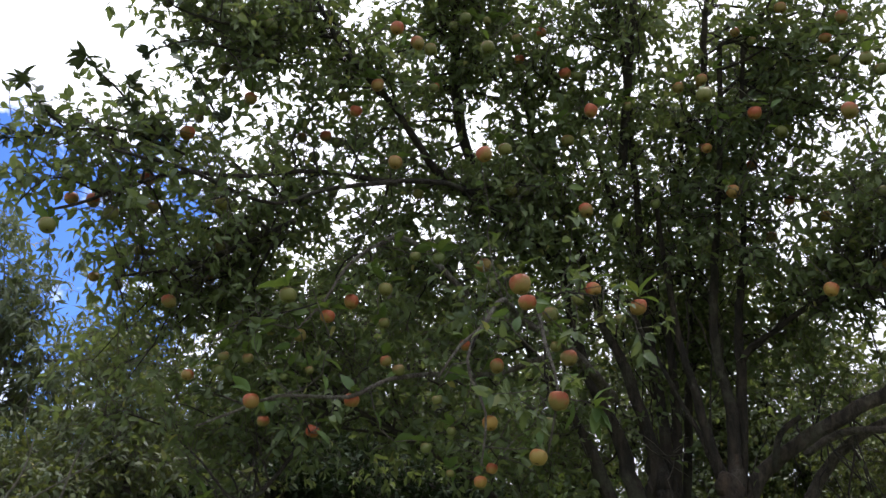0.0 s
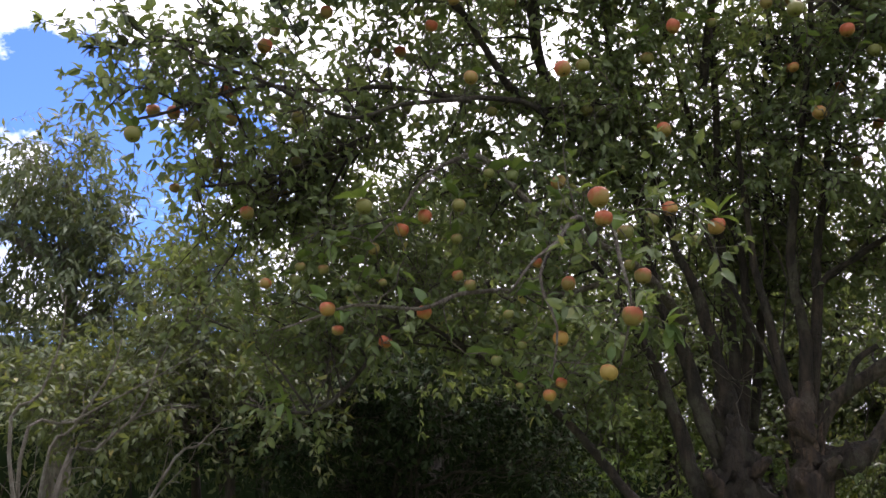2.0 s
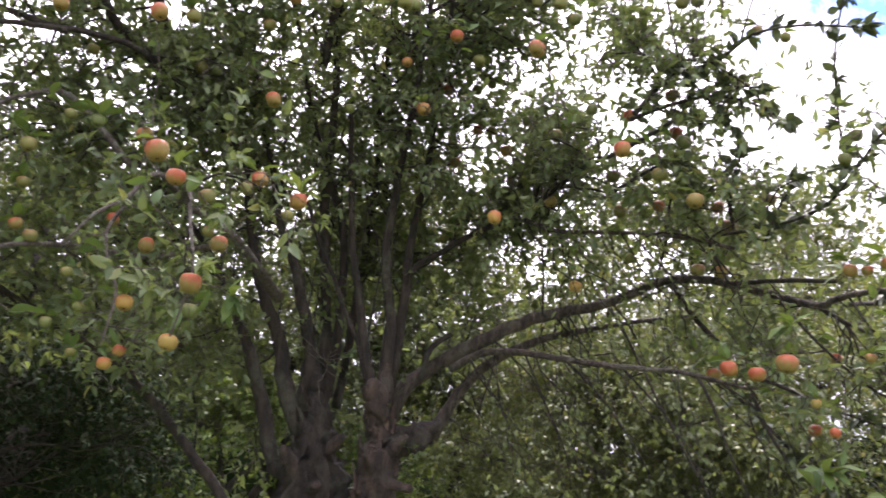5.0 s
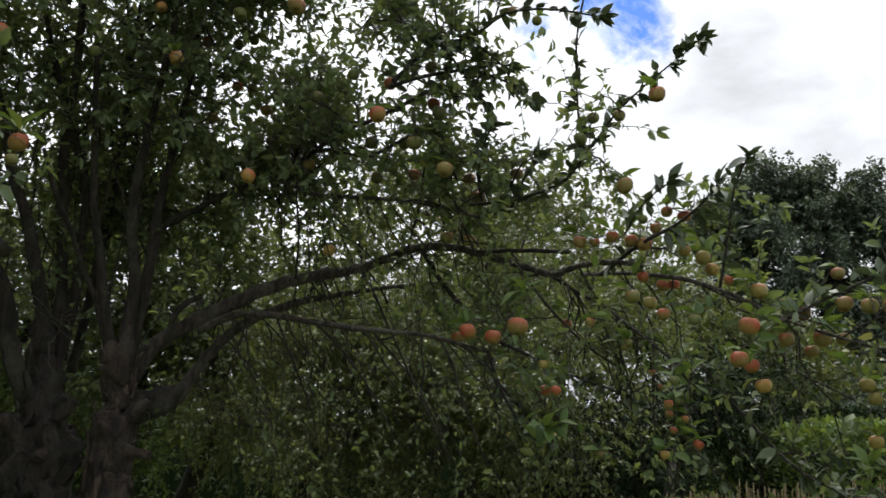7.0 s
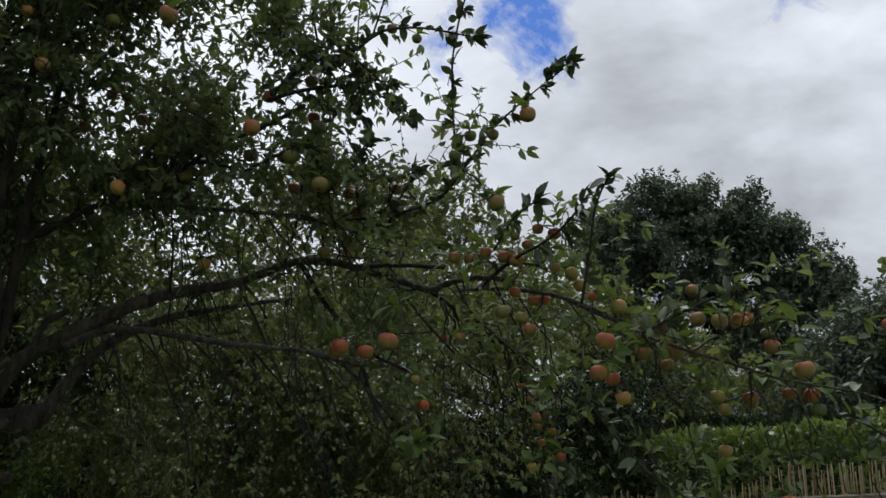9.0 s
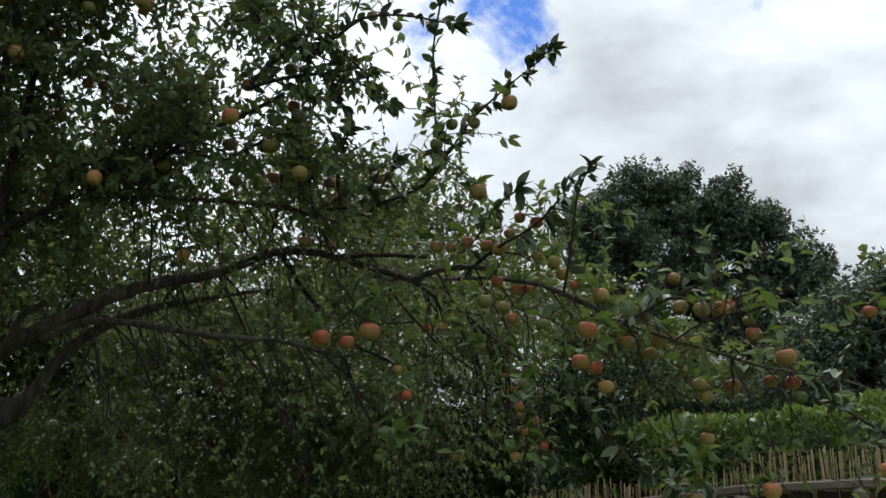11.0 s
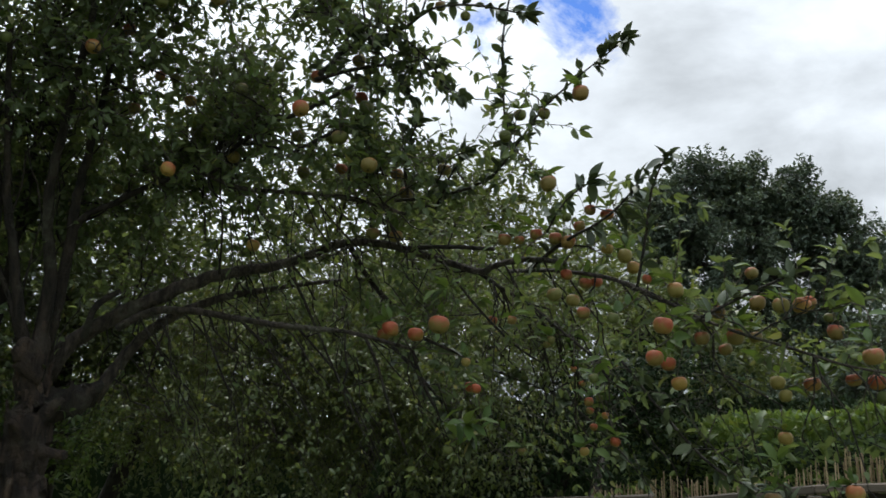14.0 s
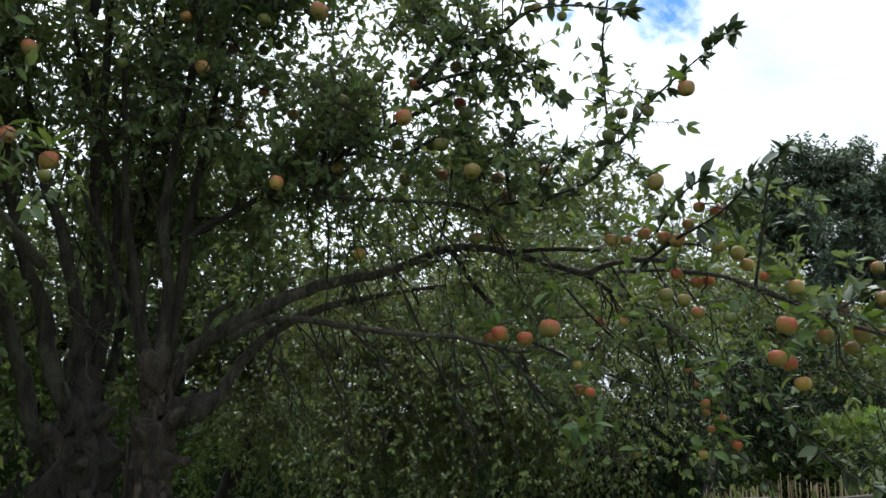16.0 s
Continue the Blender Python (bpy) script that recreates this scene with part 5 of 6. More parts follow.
FULLNESS = {"front": 0.25, "under": 1.35, "fruiting": 0.6, "bough": 1.1, "outer": 1.6, "stem": 0.85, "trunk": 0.7, "middle": 1.3, "far": 0.8}     # others 1.45


def nodes_array():
    return np.vstack(NODES)


def build_crown():
    rng = np.random.default_rng(11)
    twigs = []
    for zone, blobs in CROWN:
        at_all, way_all = [], []
        for bx, by, bz, rh, rv, count in blobs:
            wood = nodes_array()
            owner = [o for row in OWNERS for o in row]
            thick = np.flatnonzero(wood[:, 3] > 0.0036)
            for _ in range(max(1, int(count * FULLNESS.get(zone, 1.45) + 0.5))):
                aim = in_ellipsoid(rng, 1, (bx, by, bz), rh * 1.45, rv * 1.5)[0]
                dist = np.linalg.norm(wood[thick, :3] - aim, axis=1)
                chosen = thick[rng.choice(np.argsort(dist)[:12])]
                src = wood[chosen]
                span = np.linalg.norm(aim - src[:3])
                if span < 0.12:
                    aim = aim + unit(aim - src[:3] + rng.normal(size=3) * 0.1) * 0.3
                    span = np.linalg.norm(aim - src[:3])
                r0 = min(src[3] * 0.7, 0.004 + 0.006 * span)
                ln = grow(rng, src[:3], aim, r0, 0.0022, 0.10, max(6, int(span / 0.12)))
                v, f = tube(ln, 6, 0.10, len(NODES))
                child("branch", mesh_from("branch", v, f, M_BARK), owner[chosen])
                fat = ln.copy()
                fat[:, 3] = 0.003
                NODES.append(fat)
                OWNERS.append([owner[chosen]] * len(fat))
                # twigs off the outer part of the branch
                for k in range(int(9 + span * 8)):
                    u = rng.uniform(0.15, 1.0) if span < 0.9 else rng.uniform(0.4, 1.0)
                    i = min(int(u * (len(ln) - 1)), len(ln) - 2)
                    p0 = ln[i, :3] + (ln[i + 1, :3] - ln[i, :3]) * (u * (len(ln) - 1) - i)
                    tan = unit(ln[i + 1, :3] - ln[i, :3])
                    way = unit(0.5 * tan + rng.normal(size=3) * 0.8 + np.array([0, 0, 0.25]))
                    tw = grow(rng, p0, p0 + way * rng.uniform(0.12, 0.36), 0.0030, 0.0013, 0.12, 6)
                    twigs.append(tw)
                    a, w = leaves_on(rng, tw, 0.038)
                    at_all.append(a)
                    way_all.append(w)
                a, w = leaves_on(rng, ln, 0.05, 0.35)
                at_all.append(a)
                way_all.append(w)
        at, way = np.vstack(at_all), np.vstack(way_all)
        n = len(at)
        up = unit(np.array([0, 0, 0.8]) + rng.normal(size=(n, 3)) * 0.75)
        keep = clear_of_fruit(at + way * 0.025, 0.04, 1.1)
        at, way, up = at[keep], way[keep], up[keep]
        n = len(at)
        length = rng.uniform(0.026, 0.066, n)
        me = leaves_mesh("foliage", at, way, up, length, length * rng.uniform(0.36, 0.54, n), M_LEAF, LEAF_FULL, 0.38, 0.34)
        under_tree("foliage", me, "dark green oval leaves of the " + zone + " crown", "stuff")
    under_tree("twig_growth", tubes_mesh("twig_growth", twigs, 3, M_TWIG), "thin brown twigs", "stuff")


build_crown()


def water_shoots():
    """Thin upright shoots from the stems, nearly bare."""
    rng = np.random.default_rng(77)
    ats, ways = [], []
    stems = [(i, line) for i, line in enumerate(NODES[:len(NODES)]) if line[:, 3].max() > 0.03 and len(line) > 20 and np.ptp(line[:, 2]) > 1.0]
    for k in range(90):
        i, line = stems[int(rng.integers(len(stems)))]
        j = int(rng.integers(3, int(len(line) * 0.8)))
        if line[j, 2] < 1.5:
            continue
        rise = rng.uniform(0.35, 1.1)
        lean = rng.normal(size=2) * 0.22 * rise
        ln = grow(rng, line[j, :3], line[j, :3] + [lean[0], lean[1], rise], rng.uniform(0.003, 0.007), 0.0018, 0.05, 9)
        v, f = tube(ln, 5, 0.05, k)
        child("water_shoot", mesh_from("water_shoot", v, f, M_BARK), OWNERS[i][0])
        a, w = leaves_on(rng, ln, 0.09, 0.3)
        ats.append(a)
        ways.append(w)
    at, way = np.vstack(ats), np.vstack(ways)
    n = len(at)
    up = unit(np.array([0, 0, 0.8]) + rng.normal(size=(n, 3)) * 0.7)
    length = rng.uniform(0.028, 0.055, n)
    under_tree("shoot_foliage", leaves_mesh("shoot_foliage", at, way, up, length, length * 0.5, M_LEAF, LEAF_FULL), "small leaves on the upright shoots", "stuff")


water_shoots()


def hanging_twigs():
    """Many thin crooked twigs that droop from the right-hand boughs."""
    rng = np.random.default_rng(79)
    ats, ways = [], []
    rows = [(i, line) for i, line in enumerate(NODES) if line[:, 3].max() > 0.008 and line[:, 0].mean() > 1.7 and line[:, 2].mean() < 2.9 and len(line) > 10 and OWNERS[i][0].name.split(".")[0] == "limb"]
    for k in range(110):
        i, line = rows[int(rng.integers(len(rows)))]
        p = line[int(rng.integers(2, len(line)))]
        drop = min(rng.uniform(0.4, 1.1), p[2] - 1.0)
        if drop < 0.3:
            continue
        end = p[:3] + [rng.normal() * 0.15 + 0.35 * drop, rng.normal() * 0.2 - 0.1, -drop]
        ln = grow(rng, p[:3], end, min(p[3] * 0.7, rng.uniform(0.003, 0.006)), 0.0014, 0.06, 11, 0.035)
        v, f = tube(ln, 5, 0.05, k)
        child("hanging_twig", mesh_from("hanging_twig", v, f, M_BARK), OWNERS[i][0])
        a, w = leaves_on(rng, ln, 0.075, 0.3)
        ats.append(a)
        ways.append(w)
    at, way = np.vstack(ats), np.vstack(ways)
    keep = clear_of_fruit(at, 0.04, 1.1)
    at, way = at[keep], way[keep]
    n = len(at)
    up = unit(np.array([0, 0, 0.8]) + rng.normal(size=(n, 3)) * 0.7)
    length = rng.uniform(0.022, 0.048, n)
    under_tree("hanging_foliage", leaves_mesh("hanging_foliage", at, way, up, length, length * 0.48, M_LEAF, LEAF_FULL), "leaves on the drooping twigs", "stuff")


hanging_twigs()


# long shoots with large single leaves, told apart against the sky
def leaf_mesh(seed, length=0.085, width=0.042):
    """One large leaf with a midrib fold, wavy edge and stalk, along +y."""
    g = np.random.default_rng(seed)
    rows = 7
    V, Fc = [(0, -0.018, 0)], []
    for i in range(rows):
        u = i / (rows - 1)
        w = width * 0.5 * (math.sin(math.pi * min(1, u * 0.92 + 0.06)) ** 0.8) * (1.02 - 0.25 * u)
        if i == rows - 1:
            w = 0.001
        z = -0.30 * length * u * u * g.uniform(0.8, 1.2)
        rim = 0.30 * w
        V += [(-w, u * length, z + rim + g.normal() * 0.0022), (0, u * length, z), (w, u * length, z + rim + g.normal() * 0.0022)]
    Fc += [(0, 2, 1), (0, 3, 2)]
    for i in range(rows - 1):
        a = 1 + 3 * i
        Fc += [(a, a + 1, a + 4, a + 3), (a + 1, a + 2, a + 5, a + 4)]
    return mesh_from("leaf", V, Fc, M_LEAF_ONE)


LEAVES = [leaf_mesh(i, 0.066 + 0.010 * i, 0.034 + 0.004 * i) for i in range(4)]
LEAF_COUNT = 0


def place_leaf(rng, at, way, scale=1.0):
    """One leaf as an object of its own while they can be counted."""
    global LEAF_COUNT
    LEAF_COUNT += 1
    y = Vector(way).normalized()
    z = (Vector((0, 0, 1)) + Vector(rng.normal(size=3)) * 0.35)
    x = y.cross(z).normalized()
    z = x.cross(y)
    ob = child("leaf", LEAVES[int(rng.integers(4))], tree)
    m = Matrix((x, y, z)).transposed().to_4x4()
    s = scale * rng.uniform(0.75, 1.15)
    ob.matrix_basis = ROOT @ Matrix.Translation(Vector(at) + y * 0.015) @ m @ Matrix.Scale(s, 4)


def dress_shoots():
    """Leaves in tufts along the thin shoots."""
    rng = np.random.default_rng(23)
    at_all, way_all, sizes = [], [], []
    for line, leaf in SHOOTS:
        seg = np.r_[0, np.cumsum(np.linalg.norm(np.diff(line[:, :3], axis=0), axis=1))]
        s = 0.04
        while s < seg[-1]:
            p = np.array([np.interp(s, seg, line[:, i]) for i in range(3)])
            i = min(np.searchsorted(seg, s), len(line) - 2)
            tan = unit(line[i + 1, :3] - line[i, :3])
            out = unit(rng.normal(size=3) + [0, 0, 0.5])
            big = rng.uniform(0.6, 1.08)
            for _ in range(int(rng.integers(4, 8))):
                at_all.append(p + rng.normal(size=3) * 0.006 + out * 0.012)
                way_all.append(unit(0.45 * tan + out * 0.7 + rng.normal(size=3) * 0.55))
                sizes.append(leaf * big * rng.uniform(0.6, 1.15))
            s += leaf * rng.uniform(0.5, 1.0)
        for _ in range(8):
            tan = unit(line[-1, :3] - line[-3, :3])
            at_all.append(line[-1, :3] - tan * rng.uniform(0, 0.03))
            way_all.append(unit(tan * 0.8 + rng.normal(size=3) * 0.55))
            sizes.append(leaf * rng.uniform(0.6, 1.2))
    at, way, length = np.array(at_all), np.array(way_all), np.array(sizes)
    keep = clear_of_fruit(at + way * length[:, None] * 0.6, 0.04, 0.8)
    at, way, length = at[keep], way[keep], length[keep]
    n = len(at)
    up = unit(np.array([0, 0, 1.0]) + rng.normal(size=(n, 3)) * 0.5)
    under_tree("shoot_foliage", leaves_mesh("shoot_foliage", at, way, up, length, length * rng.uniform(0.44, 0.62, n), M_LEAF_SHOOT, LEAF_FINE, 0.16, 0.22), "larger leaves along the young shoots", "stuff")


dress_shoots()


# ---------------------------------------------------------------- apples
def lathe(profile, sides, lobes=0.0, seed=0):
    g = np.random.default_rng(seed)
    V, Fc = [], []
    tilt = g.normal(size=2) * 0.06
    for i, (r, z) in enumerate(profile):
        for j in range(sides):
            a = 2 * math.pi * j / sides
            k = 1 + lobes * math.cos(5 * a + seed) * (0.4 + 0.6 * max(0, -z)) + 0.02 * math.cos(2 * a + seed * 1.7)
            V.append((r * k * math.cos(a) + tilt[0] * z * abs(z), r * k * math.sin(a) + tilt[1] * z * abs(z), z))
    n = len(profile)
    Fc = [(i * sides + j, i * sides + (j + 1) % sides, (i + 1) * sides + (j + 1) % sides, (i + 1) * sides + j) for i in range(n - 1) for j in range(sides)]
    Fc += [tuple(range(sides))[::-1], tuple((n - 1) * sides + j for j in range(sides))]
    return V, Fc


def apple_mesh(seed, material, squat):
    """An apple of unit radius about its middle: eye below, stalk hollow above."""
    prof = [(0.05, -0.66), (0.16, -0.70), (0.30, -0.80), (0.48, -0.83), (0.70, -0.70), (0.88, -0.43), (0.98, -0.10), (1.0, 0.14), (0.96, 0.40), (0.83, 0.66),
            (0.62, 0.82), (0.40, 0.86), (0.22, 0.77), (0.10, 0.62), (0.03, 0.55)]
    v, f = lathe([(r, z * squat) for r, z in prof], 20, 0.025, seed)
    return mesh_from("apple", v, f, material)


def apple_kind(seed, material, squat):
    ob = new("apple", apple_mesh(seed, material, squat))
    g = np.random.default_rng(seed)
    top = 0.55 * squat
    ln = np.array([(0, 0, top, 0.05), (0.03, 0.02, top + 0.28, 0.042), (0.06 + 0.1 * g.normal(), 0.03, top + 0.62, 0.05)])
    v, f = tube(ln, 6)
    child("stalk", mesh_from("stalk", v, f, M_TWIG), ob, "short brown stalk")
    V, Fc = [], []
    for j in range(5):
        a = j * 2 * math.pi / 5 + g.normal() * 0.1
        c, s = math.cos(a), math.sin(a)
        o = len(V)
        z = -0.66 * squat
        V += [(c * 0.02 - s * 0.07, s * 0.02 + c * 0.07, z), (c * 0.02 + s * 0.07, s * 0.02 - c * 0.07, z), (c * 0.20, s * 0.20, z - 0.17), (c * 0.10, s * 0.10, z + 0.03)]
        Fc += [(o, o + 1, o + 2), (o + 1, o, o + 3), (o, o + 2, o + 3), (o + 2, o + 1, o + 3)]
    child("calyx", mesh_from("calyx", V, Fc, M_CALYX, False), ob, "dried brown calyx")
    return ob


RED_KINDS = [apple_kind(s, M_APPLE_RED, q) for s, q in ((1, 0.97), (2, 0.90), (3, 1.04))]
YELLOW_KINDS = [apple_kind(s, M_APPLE_YELLOW, q) for s, q in ((7, 0.93), (8, 1.0), (9, 0.96))]
GREEN_KINDS = [apple_kind(s, M_APPLE_GREEN, q) for s, q in ((4, 0.95), (5, 1.02), (6, 0.9))]
def hang_apples():
    """Every apple hangs by a spur from the nearest wood, among leaves."""
    global LEAF_COUNT
    rng = np.random.default_rng(31)
    spurs, at_all, way_all = [], [], []
    wood = nodes_array()
    for where, rows in FRUIT:
        for x, y, z, size, red in rows:
            if red == 0:
                kind = GREEN_KINDS[int(rng.integers(3))]
            elif red == 1:
                kind = RED_KINDS[int(rng.integers(3))]
            else:
                kind = YELLOW_KINDS[int(rng.integers(3))]
            r = size * (0.455 if size > 0.045 else 0.5)
            tilt = rng.normal(size=2) * 10
            m = pose(x, y, z, tilt[0], tilt[1], rng.uniform(0, 360)) @ Matrix.Scale(r, 4)
            ob = copy_thing(kind, m)
            small = "small " if size < 0.045 else ("large " if size > 0.082 else "")
            tone = "red-flushed yellow" if red == 1 else ("green" if red == 0 else "yellow-green")
            tagged(ob, f"{small}{tone} apple hanging on the {where} of the tree", "apple", "apples on the tree")
            top = np.array(m @ Vector((0.06, 0.03, 1.12)))
            dist = np.linalg.norm(wood[:, :3] - top - [0, 0, 0.05], axis=1)
            src = wood[int(np.argmin(dist))]
            sp = grow(rng, src[:3], top, 0.0032, 0.0022, 0.14, 7)
            sp[-2, 2] = max(sp[-2, 2], top[2] + 0.008)
            spurs.append(sp)
            near = where in ("hanging spray", "fruiting bough", "front bough")
            count = int(rng.integers(3, 6))
            for _ in range(count):
                way = unit(rng.normal(size=3) * [1, 1, 0.55] + [0, 0, 0.42])
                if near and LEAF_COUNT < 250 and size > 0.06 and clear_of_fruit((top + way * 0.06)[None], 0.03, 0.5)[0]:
                    place_leaf(rng, top, way, 0.95)
                else:
                    at_all.append(top)
                    way_all.append(way)
            for p in sp[2:-2, :3]:
                for _ in range(1):
                    at_all.append(p)
                    way_all.append(unit(rng.normal(size=3) * [1, 1, 0.6] + [0, 0, 0.3]))
    at, way = np.array(at_all), np.array(way_all)
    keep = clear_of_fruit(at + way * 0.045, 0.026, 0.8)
    at, way = at[keep], way[keep]
    n = len(at)
    up = unit(np.array([0, 0, 1.0]) + rng.normal(size=(n, 3)) * 0.5)
    length = rng.uniform(0.05, 0.085, n)
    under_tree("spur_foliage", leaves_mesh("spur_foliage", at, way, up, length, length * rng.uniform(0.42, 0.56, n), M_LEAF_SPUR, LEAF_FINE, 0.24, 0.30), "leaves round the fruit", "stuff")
    under_tree("spur_wood", tubes_mesh("spur_wood", spurs, 5, M_TWIG), "short twigs that carry the fruit", "stuff")
    for kind in RED_KINDS + GREEN_KINDS + YELLOW_KINDS:
        for o in (*kind.children_recursive, kind):
            bpy.data.objects.remove(o)


hang_apples()


def sprig(at, tip, count, scale, seed):
    """A leafy twig end whose leaves can be told apart."""
    rng = np.random.default_rng(seed)
    wood = nodes_array()
    src = wood[int(np.argmin(np.linalg.norm(wood[:, :3] - at, axis=1)))]
    a = grow(rng, src[:3], at, 0.0035, 0.0028, 0.08, 6)
    b = grow(rng, at, tip, 0.0028, 0.0016, 0.06, 6)
    line = np.vstack([a, b[1:]])
    v, f = tube(line, 5)
    under_tree("twig", mesh_from("twig", v, f, M_TWIG))
    way = unit(np.array(tip) - at)
    for k in range(count):
        p = line[int(rng.integers(5, len(line)))][:3] if k > count // 2 else line[-1, :3]
        place_leaf(rng, p, unit(way * 0.6 + rng.normal(size=3) * 0.6), scale)


sprig((2.75, 2.942, 1.608), (2.766, 2.807, 1.595), 10, 1.3, 1)
sprig((0.511, 2.867, 2.071), (0.577, 2.814, 2.034), 10, 1.15, 2)
sprig((3.406, 1.86, 1.412), (3.41, 1.858, 1.481), 7, 1.0, 3)
sprig((-0.989, 3.485, 1.77), (-0.875, 3.415, 1.79), 9, 1.1, 4)
sprig((2.728, 2.905, 2.104), (2.695, 2.859, 2.142), 7, 1.2, 5)


# ---------------------------------------------------------------- trees and shrubs behind
def background_tree(name, foot, label, category, blobs, leaf, wide, material, trunk_r, seed, twig_len=0.4, per_branch=(7, 11), droop=0.0, spacing=0.05,
                    stems=1, bark=M_BARK, foliage_label=""):
    """Trunk, a limb into each mass of the crown, branches, twigs and leaves."""
    rng = np.random.default_rng(seed)
    root = empty(name, (foot[0], foot[1], 0.0), label, category)
    inv = Matrix.Translation(-root.location)

    def add(nm, me, lab="", kind=""):
        ob = child(nm, me, root, lab, kind)
        ob.matrix_parent_inverse = inv

    top = np.mean([b[:3] for b in blobs], axis=0)
    low = min(b[2] - b[4] * 0.4 for b in blobs)
    wood = []
    for s in range(stems):
        off = rng.normal(size=2) * (0.0 if stems == 1 else trunk_r * 4)
        mid = np.array([foot[0] + (top[0] - foot[0]) * 0.35 + off[0] * 2, foot[1] + (top[1] - foot[1]) * 0.35 + off[1] * 2, max(0.5, low)])
        line = smooth_line([(foot[0] + off[0], foot[1] + off[1], -0.1, trunk_r * 1.3), (foot[0] + off[0], foot[1] + off[1], 0.3, trunk_r), (*mid, trunk_r * 0.8),
                            (top[0] + off[0], top[1] + off[1], max(top[2], mid[2] + 0.3), trunk_r * 0.35)], 0.15)
        v, f = tube(line, 9, 0.08, seed + s)
        add("trunk", mesh_from("trunk", v, f, bark))
        wood.append(line)
    trunk = np.vstack(wood)
    ats, ways, twigs = [], [], []
    for bx, by, bz, rh, rv, count in blobs:
        src = trunk[np.argmin(np.linalg.norm(trunk[:, :3] - [bx, by, bz - rv * 0.5], axis=1))]
        ln = grow(rng, src[:3], (bx, by, bz), max(0.012, trunk_r * 0.4), 0.008, 0.08, 9)
        v, f = tube(ln, 7, 0.06, seed)
        add("limb", mesh_from("limb", v, f, bark))
        for _ in range(count):
            aim = in_ellipsoid(rng, 1, (bx, by, bz), rh, rv, 0.25)[0]
            s = ln[int(rng.integers(len(ln) // 2, len(ln)))]
            br = grow(rng, s[:3], aim, 0.008, 0.002, 0.12, 7)
            twigs.append(br)
            for _ in range(int(rng.integers(*per_branch))):
                q = br[int(rng.integers(3, 7)), :3]
                way = unit(rng.normal(size=3) + unit(aim - np.array([bx, by, bz])) * 0.7 + [0, 0, 0.2 - droop])
                tw = grow(rng, q, q + way * twig_len * rng.uniform(0.5, 1.1), 0.002, 0.0010, 0.15, 5)
                tw[:, 2] -= droop * 0.25 * np.linspace(0, 1, 5) ** 2 * twig_len
                twigs.append(tw)
                a, w = leaves_on(rng, tw, spacing)
                ats.append(a)
                ways.append(w)
    at, way = np.vstack(ats), np.vstack(ways)
    way = unit(way + [0, 0, -droop * 0.8])
    n = len(at)
    up = unit(np.array([0, 0, 1.0]) + rng.normal(size=(n, 3)) * 0.6)
    length = leaf * rng.uniform(0.65, 1.2, n)
    add("foliage", leaves_mesh("foliage", at, way, up, length, length * wide * rng.uniform(0.8, 1.2, n), material, LEAF_FAR), foliage_label, "stuff")
    add("twig_growth", tubes_mesh("twig_growth", twigs, 3, M_TWIG), "", "stuff")
    return n


def at_ground(p):
    return (p[0], p[1])


# narrow-leaved tree, partly against the blue
background_tree("willow_tree", at_ground((-4.287, 7.755, 2.332)), "grey-green narrow-leaved tree against the blue sky", "tree",
                [(-4.43, 7.24, 4.22, 0.53, 0.35, 18), (-3.86, 7.28, 3.63, 0.45, 0.34, 14), (-4.55, 7.38, 3.49, 0.59, 0.47, 18), (-3.38, 7.4, 3.24, 0.33, 0.28, 9), (-3.92, 7.42, 2.87, 0.68, 0.34, 16), (-5.05, 7.0, 3.64, 0.83, 0.83, 20), (-4.21, 7.33, 2.38, 0.79, 0.4, 14), (-5.11, 7.19, 2.55, 0.89, 0.77, 16), (-3.17, 7.6, 2.65, 0.5, 0.33, 9)],
                0.12, 0.27, M_LEAF_WILLOW, 0.12, 101, 0.5, (6, 9), 0.35, 0.045, bark=M_DEAD)
# brighter bush below it
background_tree("garden_shrub", at_ground((-2.055, 5.979, 1.486)), "leafy green shrub with a rounded top", "shrub",
                [(-2.26, 5.92, 3.0, 0.35, 0.3, 14), (-2.25, 5.8, 2.63, 0.46, 0.29, 22), (-2.05, 5.73, 2.23, 0.49, 0.29, 24), (-2.21, 5.48, 1.79, 0.55, 0.28, 26), (-1.61, 5.7, 1.86, 0.43, 0.28, 20), (-2.8, 5.41, 1.74, 0.61, 0.37, 28), (-2.6, 6.0, 2.2, 0.5, 0.35, 22), (-3.2, 5.9, 2.0, 0.5, 0.4, 20)],
                0.07, 0.36, M_LEAF_BACK, 0.04, 102, 0.32, (7, 10), 0.1, 0.04, 4)
background_tree("garden_tree", at_ground((-1.261, 7.852, 1.516)), "leafy tree behind the apple crown", "tree",
                [(-2.02, 7.52, 3.07, 0.74, 0.42, 20), (-1.27, 7.84, 3.37, 0.75, 0.43, 20), (-0.41, 7.99, 3.19, 0.75, 0.43, 20), (-1.56, 7.53, 2.47, 0.82, 0.41, 24), (-0.68, 7.68, 2.51, 0.82, 0.41, 24), (0.23, 7.89, 2.76, 0.74, 0.47, 22), (0.66, 8.15, 3.47, 0.66, 0.44, 14), (0.01, 8.05, 3.89, 0.66, 0.33, 10), (-0.98, 7.94, 3.96, 0.72, 0.33, 10), (0.89, 7.92, 2.27, 0.63, 0.42, 16)],
                0.065, 0.48, M_LEAF_BACK, 0.10, 111, 0.36, (9, 13), 0.05, 0.036, 3)
